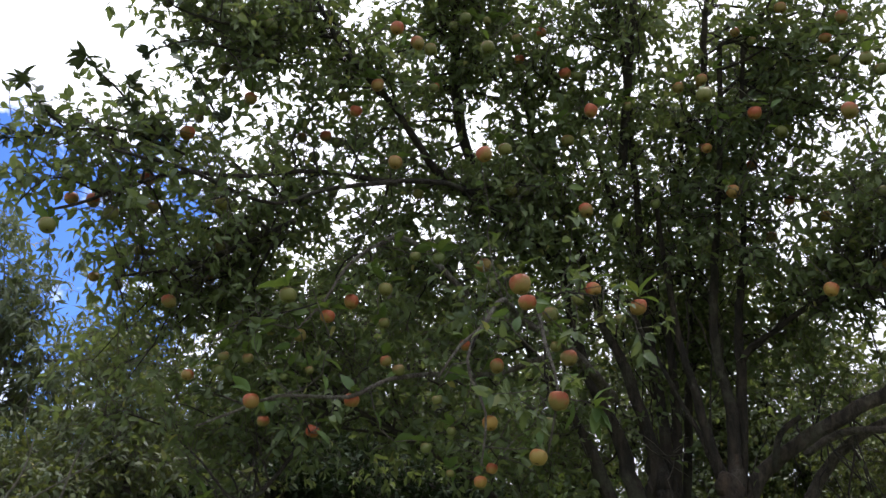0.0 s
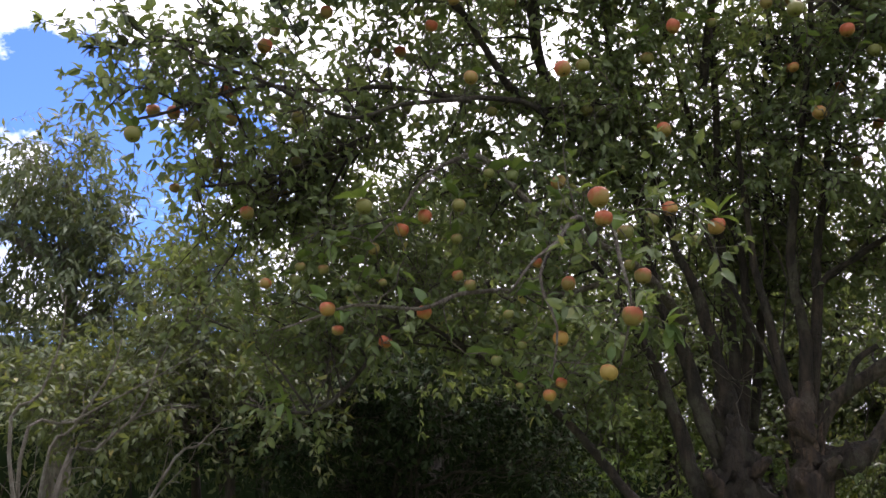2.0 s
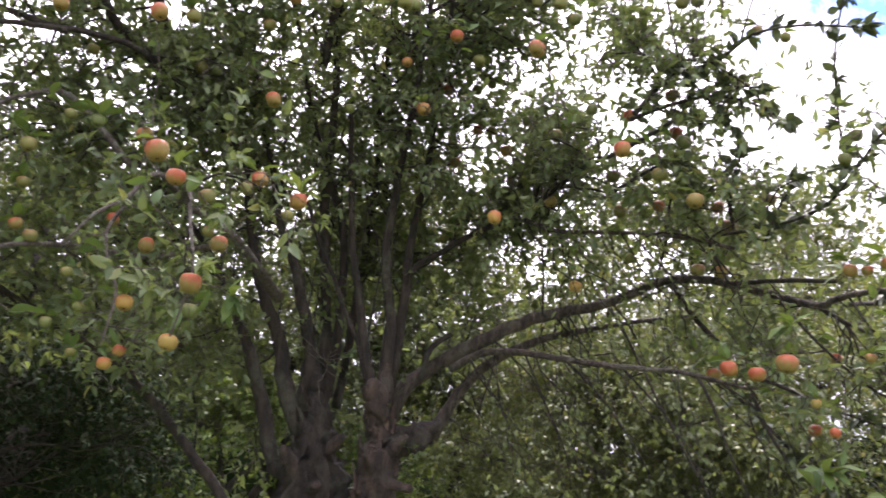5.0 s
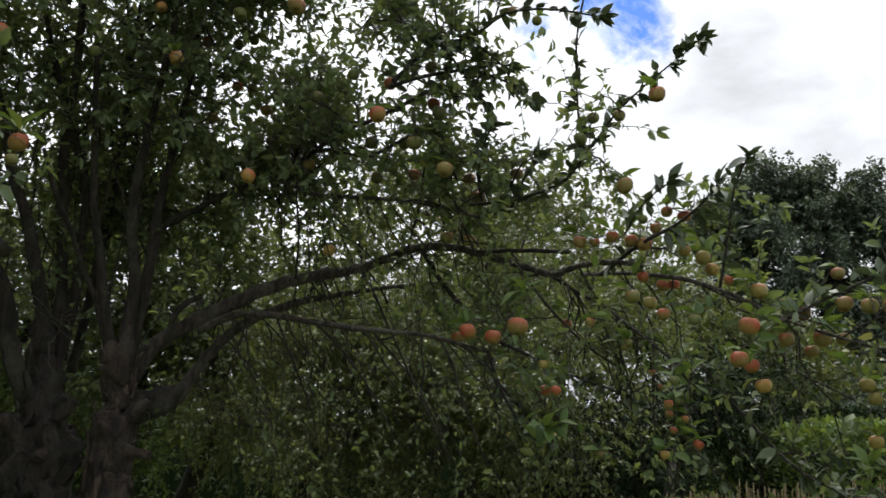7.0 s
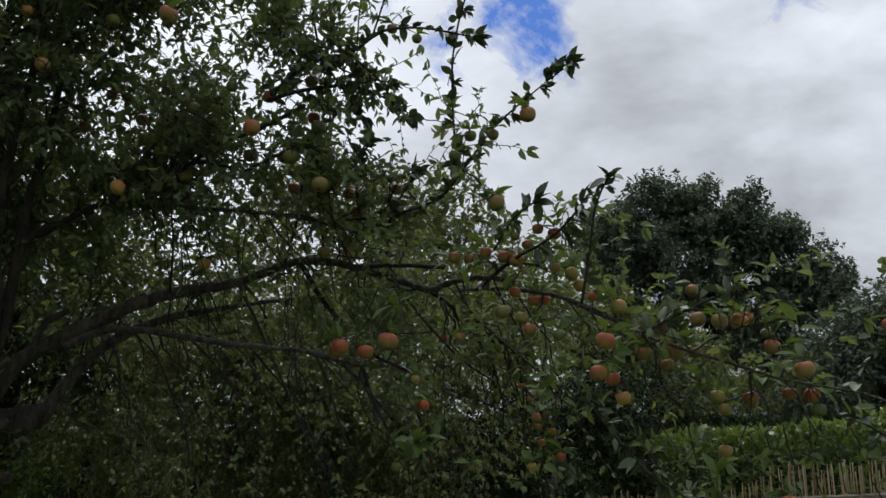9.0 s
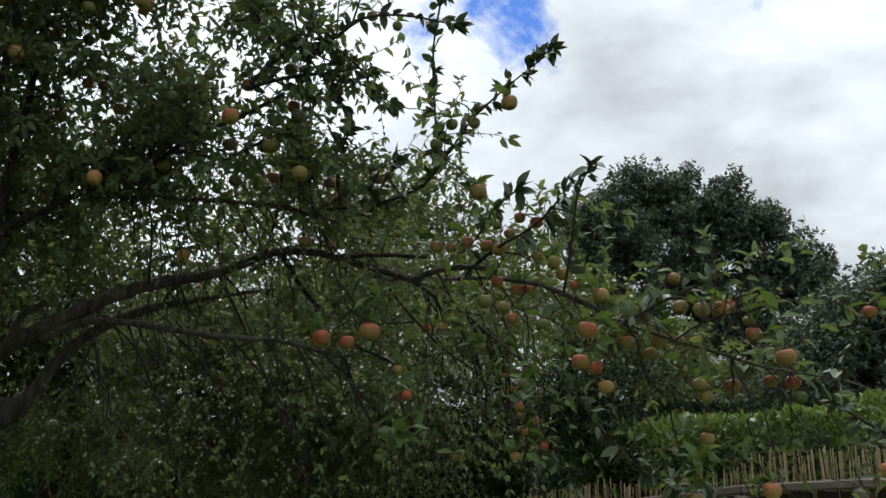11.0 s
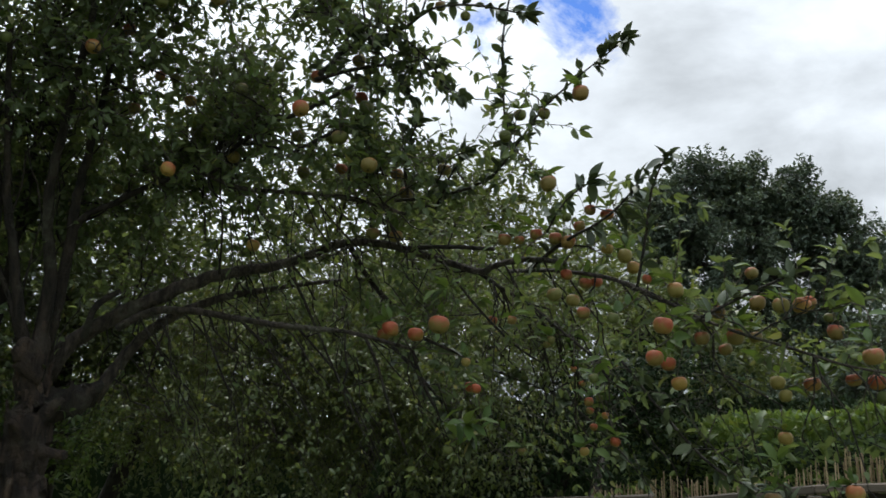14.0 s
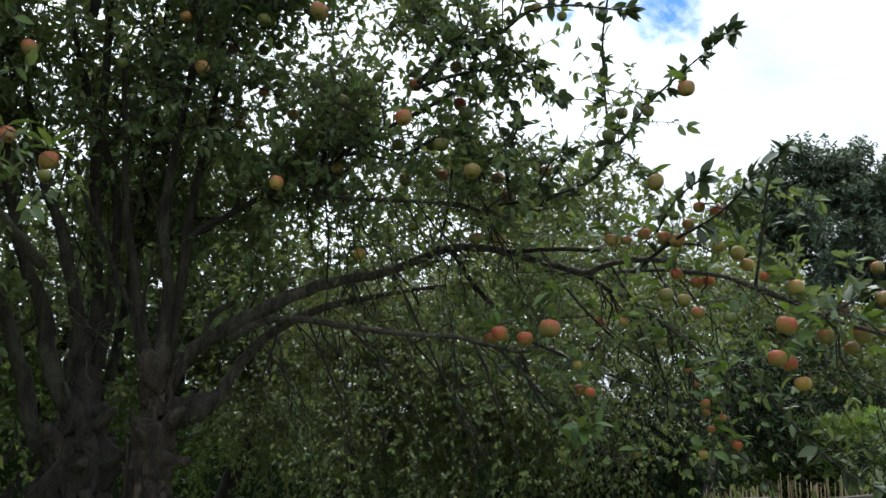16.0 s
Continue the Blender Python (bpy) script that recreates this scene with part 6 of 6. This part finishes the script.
background_tree("garden_tree", at_ground((-0.62, 8.623, 1.102)), "tall leafy tree deep behind the apple crown", "tree",
                [(0.27, 8.46, 2.34, 0.61, 0.33, 18), (-0.27, 8.43, 2.4, 0.66, 0.33, 18), (-0.79, 8.36, 2.45, 0.66, 0.39, 18), (-0.99, 8.4, 4.11, 0.69, 0.4, 12), (-0.53, 8.41, 3.57, 0.73, 0.4, 14), (-0.97, 8.4, 3.31, 0.68, 0.45, 14), (0.08, 8.56, 3.08, 0.73, 0.45, 16), (-0.59, 8.53, 2.9, 0.79, 0.4, 16), (0.49, 8.44, 2.57, 0.61, 0.39, 14)] + [(-2.74, 8.0, 2.6, 0.62, 0.45, 12), (-2.19, 8.17, 2.75, 0.62, 0.45, 13), (-1.62, 8.36, 2.48, 0.56, 0.45, 11), (-2.22, 8.02, 2.1, 0.66, 0.39, 12)],
                0.07, 0.48, M_LEAF_BACK, 0.11, 112, 0.38, (9, 13), 0.05, 0.036, 2)
# bush under the tree, hollowed and coloured near-black to stand for deep shade
background_tree("evergreen_bush", at_ground((-1.0, 7.5, 1.255)), "dense bush whose near-black leaf colour stands for deep shade", "shrub",
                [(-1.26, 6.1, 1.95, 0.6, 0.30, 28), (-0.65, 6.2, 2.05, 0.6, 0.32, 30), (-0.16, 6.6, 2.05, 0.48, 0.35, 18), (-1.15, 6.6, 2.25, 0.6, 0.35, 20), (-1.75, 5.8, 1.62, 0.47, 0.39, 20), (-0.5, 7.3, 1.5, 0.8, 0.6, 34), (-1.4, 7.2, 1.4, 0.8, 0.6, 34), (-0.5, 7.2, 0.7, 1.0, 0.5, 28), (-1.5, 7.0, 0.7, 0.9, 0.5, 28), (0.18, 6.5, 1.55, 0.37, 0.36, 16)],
                0.06, 0.45, M_LEAF_SHADE, 0.022, 103, 0.28, (9, 13), 0.0, 0.03, 4)
# sunlit shrubs between the stems
background_tree("garden_shrub", at_ground((0.812, 7.584, 1.202)), "leafy mid-green shrub behind the apple stems", "shrub",
                [(0.75, 7.49, 1.74, 0.49, 0.44, 22), (1.07, 7.86, 2.05, 0.46, 0.46, 16), (0.49, 7.3, 1.29, 0.57, 0.43, 18), (1.72, 8.0, 1.6, 0.68, 0.53, 18), (2.42, 7.85, 1.49, 0.74, 0.42, 18), (1.97, 8.14, 2.13, 0.38, 0.38, 10), (2.95, 7.9, 2.02, 0.43, 0.38, 9)],
                0.06, 0.5, M_LEAF_HEDGE, 0.05, 104, 0.28, (8, 12), 0.0, 0.035, 4)
# fine-leaved drooping thicket to the right of the stems
background_tree("drooping_tree", at_ground((3.426, 6.434, 1.349)), "small-leaved tree with drooping twigs", "tree",
                [(3.17, 6.31, 2.1, 0.49, 0.4, 16), (3.54, 5.92, 2.02, 0.52, 0.43, 20), (3.85, 5.51, 1.95, 0.5, 0.42, 20), (4.11, 5.1, 1.88, 0.49, 0.41, 20), (2.85, 6.68, 1.62, 0.51, 0.37, 14), (3.35, 5.81, 1.49, 0.63, 0.34, 18), (3.9, 5.25, 1.5, 0.61, 0.33, 18), (4.59, 4.96, 2.05, 0.5, 0.42, 18), (3.96, 6.07, 2.58, 0.6, 0.28, 14), (4.47, 5.49, 2.56, 0.58, 0.27, 14), (4.37, 4.64, 1.57, 0.47, 0.35, 16), (3.51, 6.76, 2.58, 0.39, 0.29, 12), (3.8, 6.41, 2.43, 0.57, 0.33, 16), (4.23, 5.94, 2.37, 0.6, 0.32, 16), (5.1, 5.67, 3.0, 0.58, 0.29, 12), (5.27, 5.09, 2.5, 0.51, 0.41, 14)],
                0.041, 0.5, M_LEAF_DROOP, 0.07, 105, 0.42, (13, 17), 0.45, 0.027, 2)
background_tree("garden_tree", at_ground((5.257, 8.291, 1.319)), "light green leafy tree beyond the long bough", "tree",
                [(8.408, 6.997, 2.867, 0.75, 0.5, 24), (7.633, 7.071, 2.904, 0.75, 0.5, 24), (9.331, 6.737, 2.506, 0.75, 0.5, 24), (10.213, 6.384, 2.399, 0.75, 0.5, 24), (5.12, 8.0, 4.01, 0.69, 0.44, 19), (5.8, 7.58, 3.94, 0.75, 0.44, 22), (6.38, 7.16, 3.85, 0.69, 0.44, 19), (4.65, 8.39, 3.54, 0.56, 0.37, 13), (5.58, 7.79, 3.29, 0.99, 0.49, 26), (6.38, 7.22, 3.16, 0.8, 0.56, 22), (6.91, 6.75, 3.14, 0.74, 0.68, 22), (6.0, 7.39, 2.36, 1.33, 0.54, 26), (4.11, 8.48, 2.59, 0.54, 0.42, 22), (4.66, 8.02, 2.3, 0.77, 0.47, 29), (5.33, 7.64, 2.16, 0.77, 0.47, 26), (3.78, 8.24, 1.76, 0.69, 0.4, 22)],
                0.09, 0.5, M_LEAF_DROOP, 0.10, 106, 0.45, (7, 10), 0.0, 0.05)
background_tree("garden_tree", at_ground((2.184, 8.109, 1.223)), "fine-leaved green tree behind the apple stems", "tree",
                [(1.43, 8.14, 2.83, 0.65, 0.43, 30), (2.18, 8.04, 2.67, 0.65, 0.43, 36), (2.75, 7.71, 2.47, 0.58, 0.37, 30), (1.82, 8.19, 3.37, 0.72, 0.33, 23), (2.59, 8.05, 3.26, 0.66, 0.33, 24), (0.95, 8.05, 2.35, 0.58, 0.47, 27), (3.35, 7.86, 2.97, 0.61, 0.39, 18), (3.12, 7.62, 2.18, 0.63, 0.42, 27), (1.57, 8.21, 3.85, 0.67, 0.34, 12), (2.33, 8.08, 3.81, 0.67, 0.34, 14), (3.05, 7.91, 3.68, 0.61, 0.34, 11), (2.19, 7.9, 2.03, 0.84, 0.42, 30)],
                0.064, 0.5, M_LEAF_BACK, 0.09, 110, 0.35, (9, 13), 0.1, 0.035, 3)
# great dark dome
background_tree("chestnut_tree", at_ground((14.514, 9.811, 0.345)), "big dark round-headed tree beyond the hedge", "tree",
                [(13.8, 9.82, 6.08, 0.95, 0.69, 44), (14.35, 9.07, 6.02, 0.95, 0.69, 44), (14.87, 8.47, 5.54, 0.89, 0.69, 40), (15.27, 8.07, 4.88, 0.84, 0.69, 34), (13.37, 10.62, 5.44, 0.84, 0.84, 36), (13.85, 9.42, 4.75, 1.52, 1.08, 60), (15.61, 7.63, 4.39, 0.56, 0.5, 18), (15.07, 8.38, 3.8, 1.32, 0.88, 44), (13.47, 10.63, 3.9, 1.21, 0.99, 40), (14.41, 9.54, 3.22, 1.66, 0.88, 44), (13.58, 10.26, 2.28, 1.52, 0.65, 34), (14.57, 8.88, 2.26, 1.52, 0.65, 34), (12.85, 10.5, 5.55, 0.62, 0.55, 24), (15.3, 7.3, 4.25, 0.5, 0.42, 14), (12.89, 11.02, 2.81, 1.08, 0.87, 26), (15.15, 7.85, 2.74, 1.08, 0.76, 26)],
                0.09, 0.48, M_LEAF_HAZED, 0.24, 107, 0.27, (21, 29), 0.05, 0.045)
background_tree("garden_tree", at_ground((11.553, 5.025, 0.754)), "dark leafy tree beyond the fence", "tree",
                [(11.61, 4.76, 2.94, 0.71, 0.47, 30), (11.39, 5.34, 2.54, 0.71, 0.47, 28), (11.72, 4.36, 3.2, 0.63, 0.5, 24), (11.59, 4.98, 2.11, 1.18, 0.47, 36), (11.95, 4.01, 2.62, 0.95, 0.95, 40), (11.51, 6.23, 2.08, 0.99, 0.41, 28), (11.871, 5.171, 2.925, 0.7, 0.5, 34), (11.803, 4.756, 3.168, 0.7, 0.5, 34)],
                0.09, 0.45, M_LEAF_HAZED, 0.12, 108, 0.45, (8, 11), 0.05, 0.05)
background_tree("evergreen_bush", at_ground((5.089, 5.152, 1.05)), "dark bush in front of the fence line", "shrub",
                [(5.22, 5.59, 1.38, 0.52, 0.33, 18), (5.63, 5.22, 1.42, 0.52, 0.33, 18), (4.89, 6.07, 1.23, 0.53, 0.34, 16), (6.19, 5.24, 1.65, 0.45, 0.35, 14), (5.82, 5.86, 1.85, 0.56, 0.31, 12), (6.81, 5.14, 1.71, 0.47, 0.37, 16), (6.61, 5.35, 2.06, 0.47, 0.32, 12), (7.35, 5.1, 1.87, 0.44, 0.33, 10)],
                0.06, 0.5, M_LEAF_SHADE, 0.05, 109, 0.28, (9, 12), 0.0, 0.032, 3)


# ---------------------------------------------------------------- hedge
def hedge(name, a, b, base, height_a, height_b, deep, count, leaf, material, label, seed):
    """A clipped hedge between two plan points, with leafy faces and an uneven top."""
    rng = np.random.default_rng(seed)
    a, b = np.array(a[:2], float), np.array(b[:2], float)
    run = b - a
    length = np.linalg.norm(run)
    along = run / length
    side = np.array([-along[1], along[0]])
    root = empty(name, (*(a + run / 2), base), label, "hedge")
    inv = Matrix.Translation(-root.location)
    u = rng.uniform(0, 1, count)
    top = height_a + (height_b - height_a) * u
    bumpy = np.array([0.09 * noise.noise(Vector((q * length * 1.6, 3.0, seed))) + 0.04 * noise.noise(Vector((q * length * 6, 9.0, seed))) for q in u])
    face = rng.choice(3, count, p=(0.38, 0.38, 0.24))
    s = np.where(face == 0, rng.uniform(-0.5, 0.5, count), np.where(face == 1, -0.5, 0.5)) * deep
    h = np.where(face == 0, 1.0, rng.uniform(0.0, 1.0, count) ** 0.7)
    inset = -np.abs(rng.normal(size=count)) * 0.07 + bumpy
    z = np.where(face == 0, top + inset, base + (top - base) * h)
    s = np.where(face == 0, s, s + np.sign(s) * inset)
    at = np.column_stack([a[0] + run[0] * u + side[0] * s, a[1] + run[1] * u + side[1] * s, z])
    out = np.where((face == 0)[:, None], np.array([0, 0, 1.0]), np.column_stack([side[0] * np.sign(s), side[1] * np.sign(s), np.full(count, 0.6)]))
    way = unit(out * 0.8 + rng.normal(size=(count, 3)) * 0.6 + [0, 0, 0.25])
    up = unit(out + rng.normal(size=(count, 3)) * 0.6 + [0, 0, 0.5])
    ln = leaf * rng.uniform(0.7, 1.2, count)
    ob = child("foliage", leaves_mesh("foliage", at, way, up, ln, ln * rng.uniform(0.38, 0.5, count), material, LEAF_FAR), root, "", "stuff")
    ob.matrix_parent_inverse = inv
    # stems, then a dark inner sheet that paints the shade between the leaves
    lines = []
    for k in range(int(length / 0.25)):
        q = (k + 0.5) / int(length / 0.25)
        p = a + run * q
        t = height_a + (height_b - height_a) * q
        for _ in range(5):
            e = p + side * rng.normal() * deep * 0.25 + along * rng.normal() * 0.15
            lines.append(grow(rng, (*p, base - 0.05), (*e, t - 0.08), 0.014, 0.003, 0.06, 7))
    ob = child("undergrowth", tubes_mesh("undergrowth", lines, 5, M_BARK), root, "", "stuff")
    ob.matrix_parent_inverse = inv
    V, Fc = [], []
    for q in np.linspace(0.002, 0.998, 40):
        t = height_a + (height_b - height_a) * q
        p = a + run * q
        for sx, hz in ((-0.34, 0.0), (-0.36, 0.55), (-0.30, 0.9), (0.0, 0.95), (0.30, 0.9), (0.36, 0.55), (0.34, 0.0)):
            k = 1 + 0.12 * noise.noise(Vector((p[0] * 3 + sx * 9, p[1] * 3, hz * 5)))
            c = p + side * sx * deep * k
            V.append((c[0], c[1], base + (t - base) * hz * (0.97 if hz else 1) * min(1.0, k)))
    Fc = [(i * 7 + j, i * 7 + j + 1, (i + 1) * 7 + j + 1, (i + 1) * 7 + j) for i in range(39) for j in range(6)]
    ob = child("inner_growth", mesh_from("inner_growth", V, Fc, M_LEAF_SHADE), root, "dark sheet that stands for the shade between the inner leaves")
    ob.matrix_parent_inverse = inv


H_NEAR, H_FAR = (6.843, 2.363, 1.81), (7.505, 5.868, 1.641)
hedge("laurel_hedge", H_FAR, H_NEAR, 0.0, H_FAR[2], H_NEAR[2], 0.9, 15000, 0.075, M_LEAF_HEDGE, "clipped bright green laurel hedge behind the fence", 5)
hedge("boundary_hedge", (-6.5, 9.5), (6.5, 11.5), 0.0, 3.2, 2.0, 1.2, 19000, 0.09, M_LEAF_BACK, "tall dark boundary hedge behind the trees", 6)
hedge("boundary_hedge", (6.8, 11.5), (12.5, 2.0), 0.0, 2.0, 2.0, 1.2, 17000, 0.09, M_LEAF_SHADE, "tall dark boundary hedge beyond the fence", 8)
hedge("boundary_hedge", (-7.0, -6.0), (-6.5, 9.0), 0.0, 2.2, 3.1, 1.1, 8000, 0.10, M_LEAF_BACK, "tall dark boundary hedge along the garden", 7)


# ---------------------------------------------------------------- fence with reed screen
def box(bm, sx, sy, sz, at, bevel=0.006):
    r = bmesh.ops.create_cube(bm, size=1.0, matrix=Matrix.Translation(at) @ Matrix.Diagonal((sx, sy, sz, 1)))
    edges = list({e for v in r["verts"] for e in v.link_edges})
    bmesh.ops.bevel(bm, geom=edges, offset=bevel, segments=1, affect="EDGES")


def box_mesh(name, sx, sy, sz, material, bevel=0.006):
    bm = bmesh.new()
    box(bm, sx, sy, sz, (0, 0, 0), bevel)
    me = bpy.data.meshes.new(name)
    bm.to_mesh(me)
    bm.free()
    me.materials.append(material)
    return me


def build_fence():
    rng = np.random.default_rng(41)
    bays = [((4.309, 5.369, 1.075), (5.108, 3.886, 1.203)), ((5.105, 3.885, 1.164), (5.353, 2.898, 1.315)), ((5.353, 2.898, 1.315), (5.389, 2.211, 1.37)), ((5.389, 2.211, 1.37), (5.341, 1.524, 1.386))]
    bays = [(Vector(a), Vector(b)) for a, b in bays]
    first, last = bays[0][0], bays[-1][1]
    flat = Vector((last.x - first.x, last.y - first.y, 0))
    side = Vector((-flat.y, flat.x, 0)).normalized()
    if side.dot(Vector((0.45, 0, 0)) - first) < 0:
        side = -side
    fence = empty("garden_fence", (first.x, first.y, 0), "weathered wooden fence with posts, rails and boards", "fence")
    inv = Matrix.Translation(-fence.location)

    def put(name, me, m, label=""):
        ob = child(name, me, fence, label)
        ob.matrix_basis = inv @ m

    plank = box_mesh("board", 0.118, 0.016, 1.0, M_BOARD, 0.003)
    for a, b in bays:
        run = b - a
        span = Vector((run.x, run.y, 0)).length
        yaw, rise = math.degrees(math.atan2(run.y, run.x)), math.degrees(math.atan2(run.z, span))
        c = (a + b) / 2
        put("rail", box_mesh("rail", span * 0.99 / math.cos(radians(rise)), 0.085, 0.05, M_RAIL, 0.008), Matrix.Translation((c.x, c.y, c.z - 0.025)) @ pose(0, 0, 0, 0, -rise, yaw))
        put("rail", box_mesh("rail", span * 0.97, 0.045, 0.08, M_RAIL, 0.006), Matrix.Translation((c.x, c.y, c.z - 0.50)) @ pose(0, 0, 0, 0, -rise, yaw))
        h = max(a.z, b.z) - 0.06
        put("post", box_mesh("post", 0.085, 0.085, h + 0.1, M_POST, 0.008), Matrix.Translation((b.x + side.x * 0.02, b.y + side.y * 0.02, (h - 0.1) / 2)) @ pose(0, 0, 0, 0, 0, yaw))
        boards = int(span / 0.125)
        for i in range(boards):
            q = a + run * ((i + 0.5) / boards)
            h = q.z - 0.055 - rng.uniform(0.0, 0.015)
            put("board", plank, Matrix.Translation((q.x - side.x * 0.035, q.y - side.y * 0.035, h / 2 + 0.02)) @ pose(0, 0, 0, 0, rng.normal() * 0.4, yaw) @ Matrix.Diagonal((1, 1, h - 0.04, 1)))
    # reeds of a rolled screen standing behind the boards
    p1 = last
    marks = [Vector((4.924, 4.337, 1.171)), bays[0][1], bays[1][1], bays[2][1], last]

    def along(u):
        k = min(int(u * 4), 3)
        return marks[k].lerp(marks[k + 1], u * 4 - k)

    screen = empty("reed_screen", (p1.x, p1.y, 0), "dry straw-coloured reed screen standing up behind the fence", "screen")
    inv2 = Matrix.Translation(-screen.location)
    bm = bmesh.new()
    bmesh.ops.create_cone(bm, cap_ends=True, segments=6, radius1=0.0035, radius2=0.003, depth=1.0, matrix=Matrix.Translation((0, 0, 0.5)))
    reed = bpy.data.meshes.new("reed")
    bm.to_mesh(reed)
    bm.free()
    reed.materials.append(M_REED)
    # height of the ragged upper edge over the ground along the screen
    crest = [(0.0, (4.925, 4.338, 1.193)[2]), (0.22, (5.059, 3.944, 1.241)[2]), (0.27, (5.121, 3.802, 1.302)[2]), (0.38, (5.266, 3.378, 1.284)[2]), (0.46, (5.362, 3.072, 1.359)[2]),
             (0.53, (5.385, 2.814, 1.462)[2]), (0.65, (5.385, 2.448, 1.504)[2]), (0.78, (5.38, 2.118, 1.517)[2]), (1.0, (5.349, 1.509, 1.531)[2])]
    u, k = 0.0, 0
    while u < 0.99 and k < 299:
        k += 1
        u += 0.0034 * rng.uniform(0.5, 1.6)
        if rng.uniform() < 0.06:
            u += 0.006
        c = along(u)
        top = np.interp(u, [q[0] for q in crest], [q[1] for q in crest]) + rng.normal() * 0.02 - (0.06 if rng.uniform() < 0.12 else 0)
        back = 0.075 + rng.uniform(0, 0.012)
        ob = child("reed", reed, screen)
        m = Matrix.Translation((c.x - side.x * back, c.y - side.y * back, 0.01)) @ pose(0, 0, 0, rng.normal() * 0.9, rng.normal() * 0.9, 0) @ Matrix.Diagonal((rng.uniform(0.8, 1.3),) * 2 + (top, 1))
        ob.matrix_basis = inv2 @ m
    for h in (0.35, 0.95):
        wire = np.array([(*(along(q) - side * 0.070).xy, h, 0.0015) for q in np.linspace(0, 1, 12)])
        ob = child("wire", mesh_from("wire", *tube(wire, 5), M_CALYX), screen, "rusty binding wire")
        ob.matrix_parent_inverse = inv2


build_fence()


# ---------------------------------------------------------------- bare stems in the corner
def bare_stems():
    rng = np.random.default_rng(51)
    foot = (-1.839, 3.66, 1.373)
    root = empty("bare_bush", (foot[0], foot[1], 0), "thin bare grey stems leaning out of the undergrowth", "shrub")
    inv = Matrix.Translation(-root.location)
    stems = [[(-1.956, 3.712, 1.438, 0.0089), (-1.837, 3.779, 1.585, 0.0076), (-1.688, 3.848, 1.766, 0.0064), (-1.629, 3.859, 1.973, 0.0051), (-1.591, 3.863, 2.079, 0.0025)], [(-2.012, 3.679, 1.436, 0.0076), (-1.928, 3.727, 1.678, 0.0064), (-1.81, 3.773, 1.933, 0.0051), (-1.779, 3.771, 2.088, 0.0025)], [(-1.625, 3.992, 1.421, 0.0078), (-1.465, 4.062, 1.63, 0.0052), (-1.379, 4.092, 1.738, 0.0026)],
             [(-2.046, 3.543, 1.527, 0.0087), (-1.882, 3.637, 1.698, 0.0062), (-1.634, 3.754, 1.885, 0.0037), (-1.401, 3.839, 2.054, 0.0025)], [(-1.943, 3.72, 1.485, 0.0064), (-1.854, 3.77, 1.56, 0.0051), (-1.686, 3.851, 1.741, 0.0038), (-1.444, 3.955, 1.806, 0.0025)], [(-2.192, 3.687, 1.548, 0.0091), (-2.112, 3.727, 1.821, 0.0065), (-2.054, 3.734, 2.077, 0.0039), (-2.046, 3.705, 2.281, 0.0026)]]
    for pts in stems:
        low = (foot[0] + rng.normal() * 0.1, foot[1] + rng.normal() * 0.1, -0.05, pts[0][3] * 1.2)
        line = smooth_line([low] + pts)
        v, f = tube(line, 7, 0.04, 3)
        stem = child("stem", mesh_from("stem", v, f, M_DEAD), root)
        stem.matrix_parent_inverse = inv
        for _ in range(7):
            i = int(rng.integers(len(line) // 3, len(line) - 1))
            way = unit(unit(line[i + 1, :3] - line[i, :3]) + rng.normal(size=3) * 0.5)
            v, f = tube(grow(rng, line[i, :3], line[i, :3] + way * rng.uniform(0.1, 0.35), 0.003, 0.001, 0.1, 5), 5)
            child("side_twig", mesh_from("side_twig", v, f, M_DEAD), stem)


bare_stems()
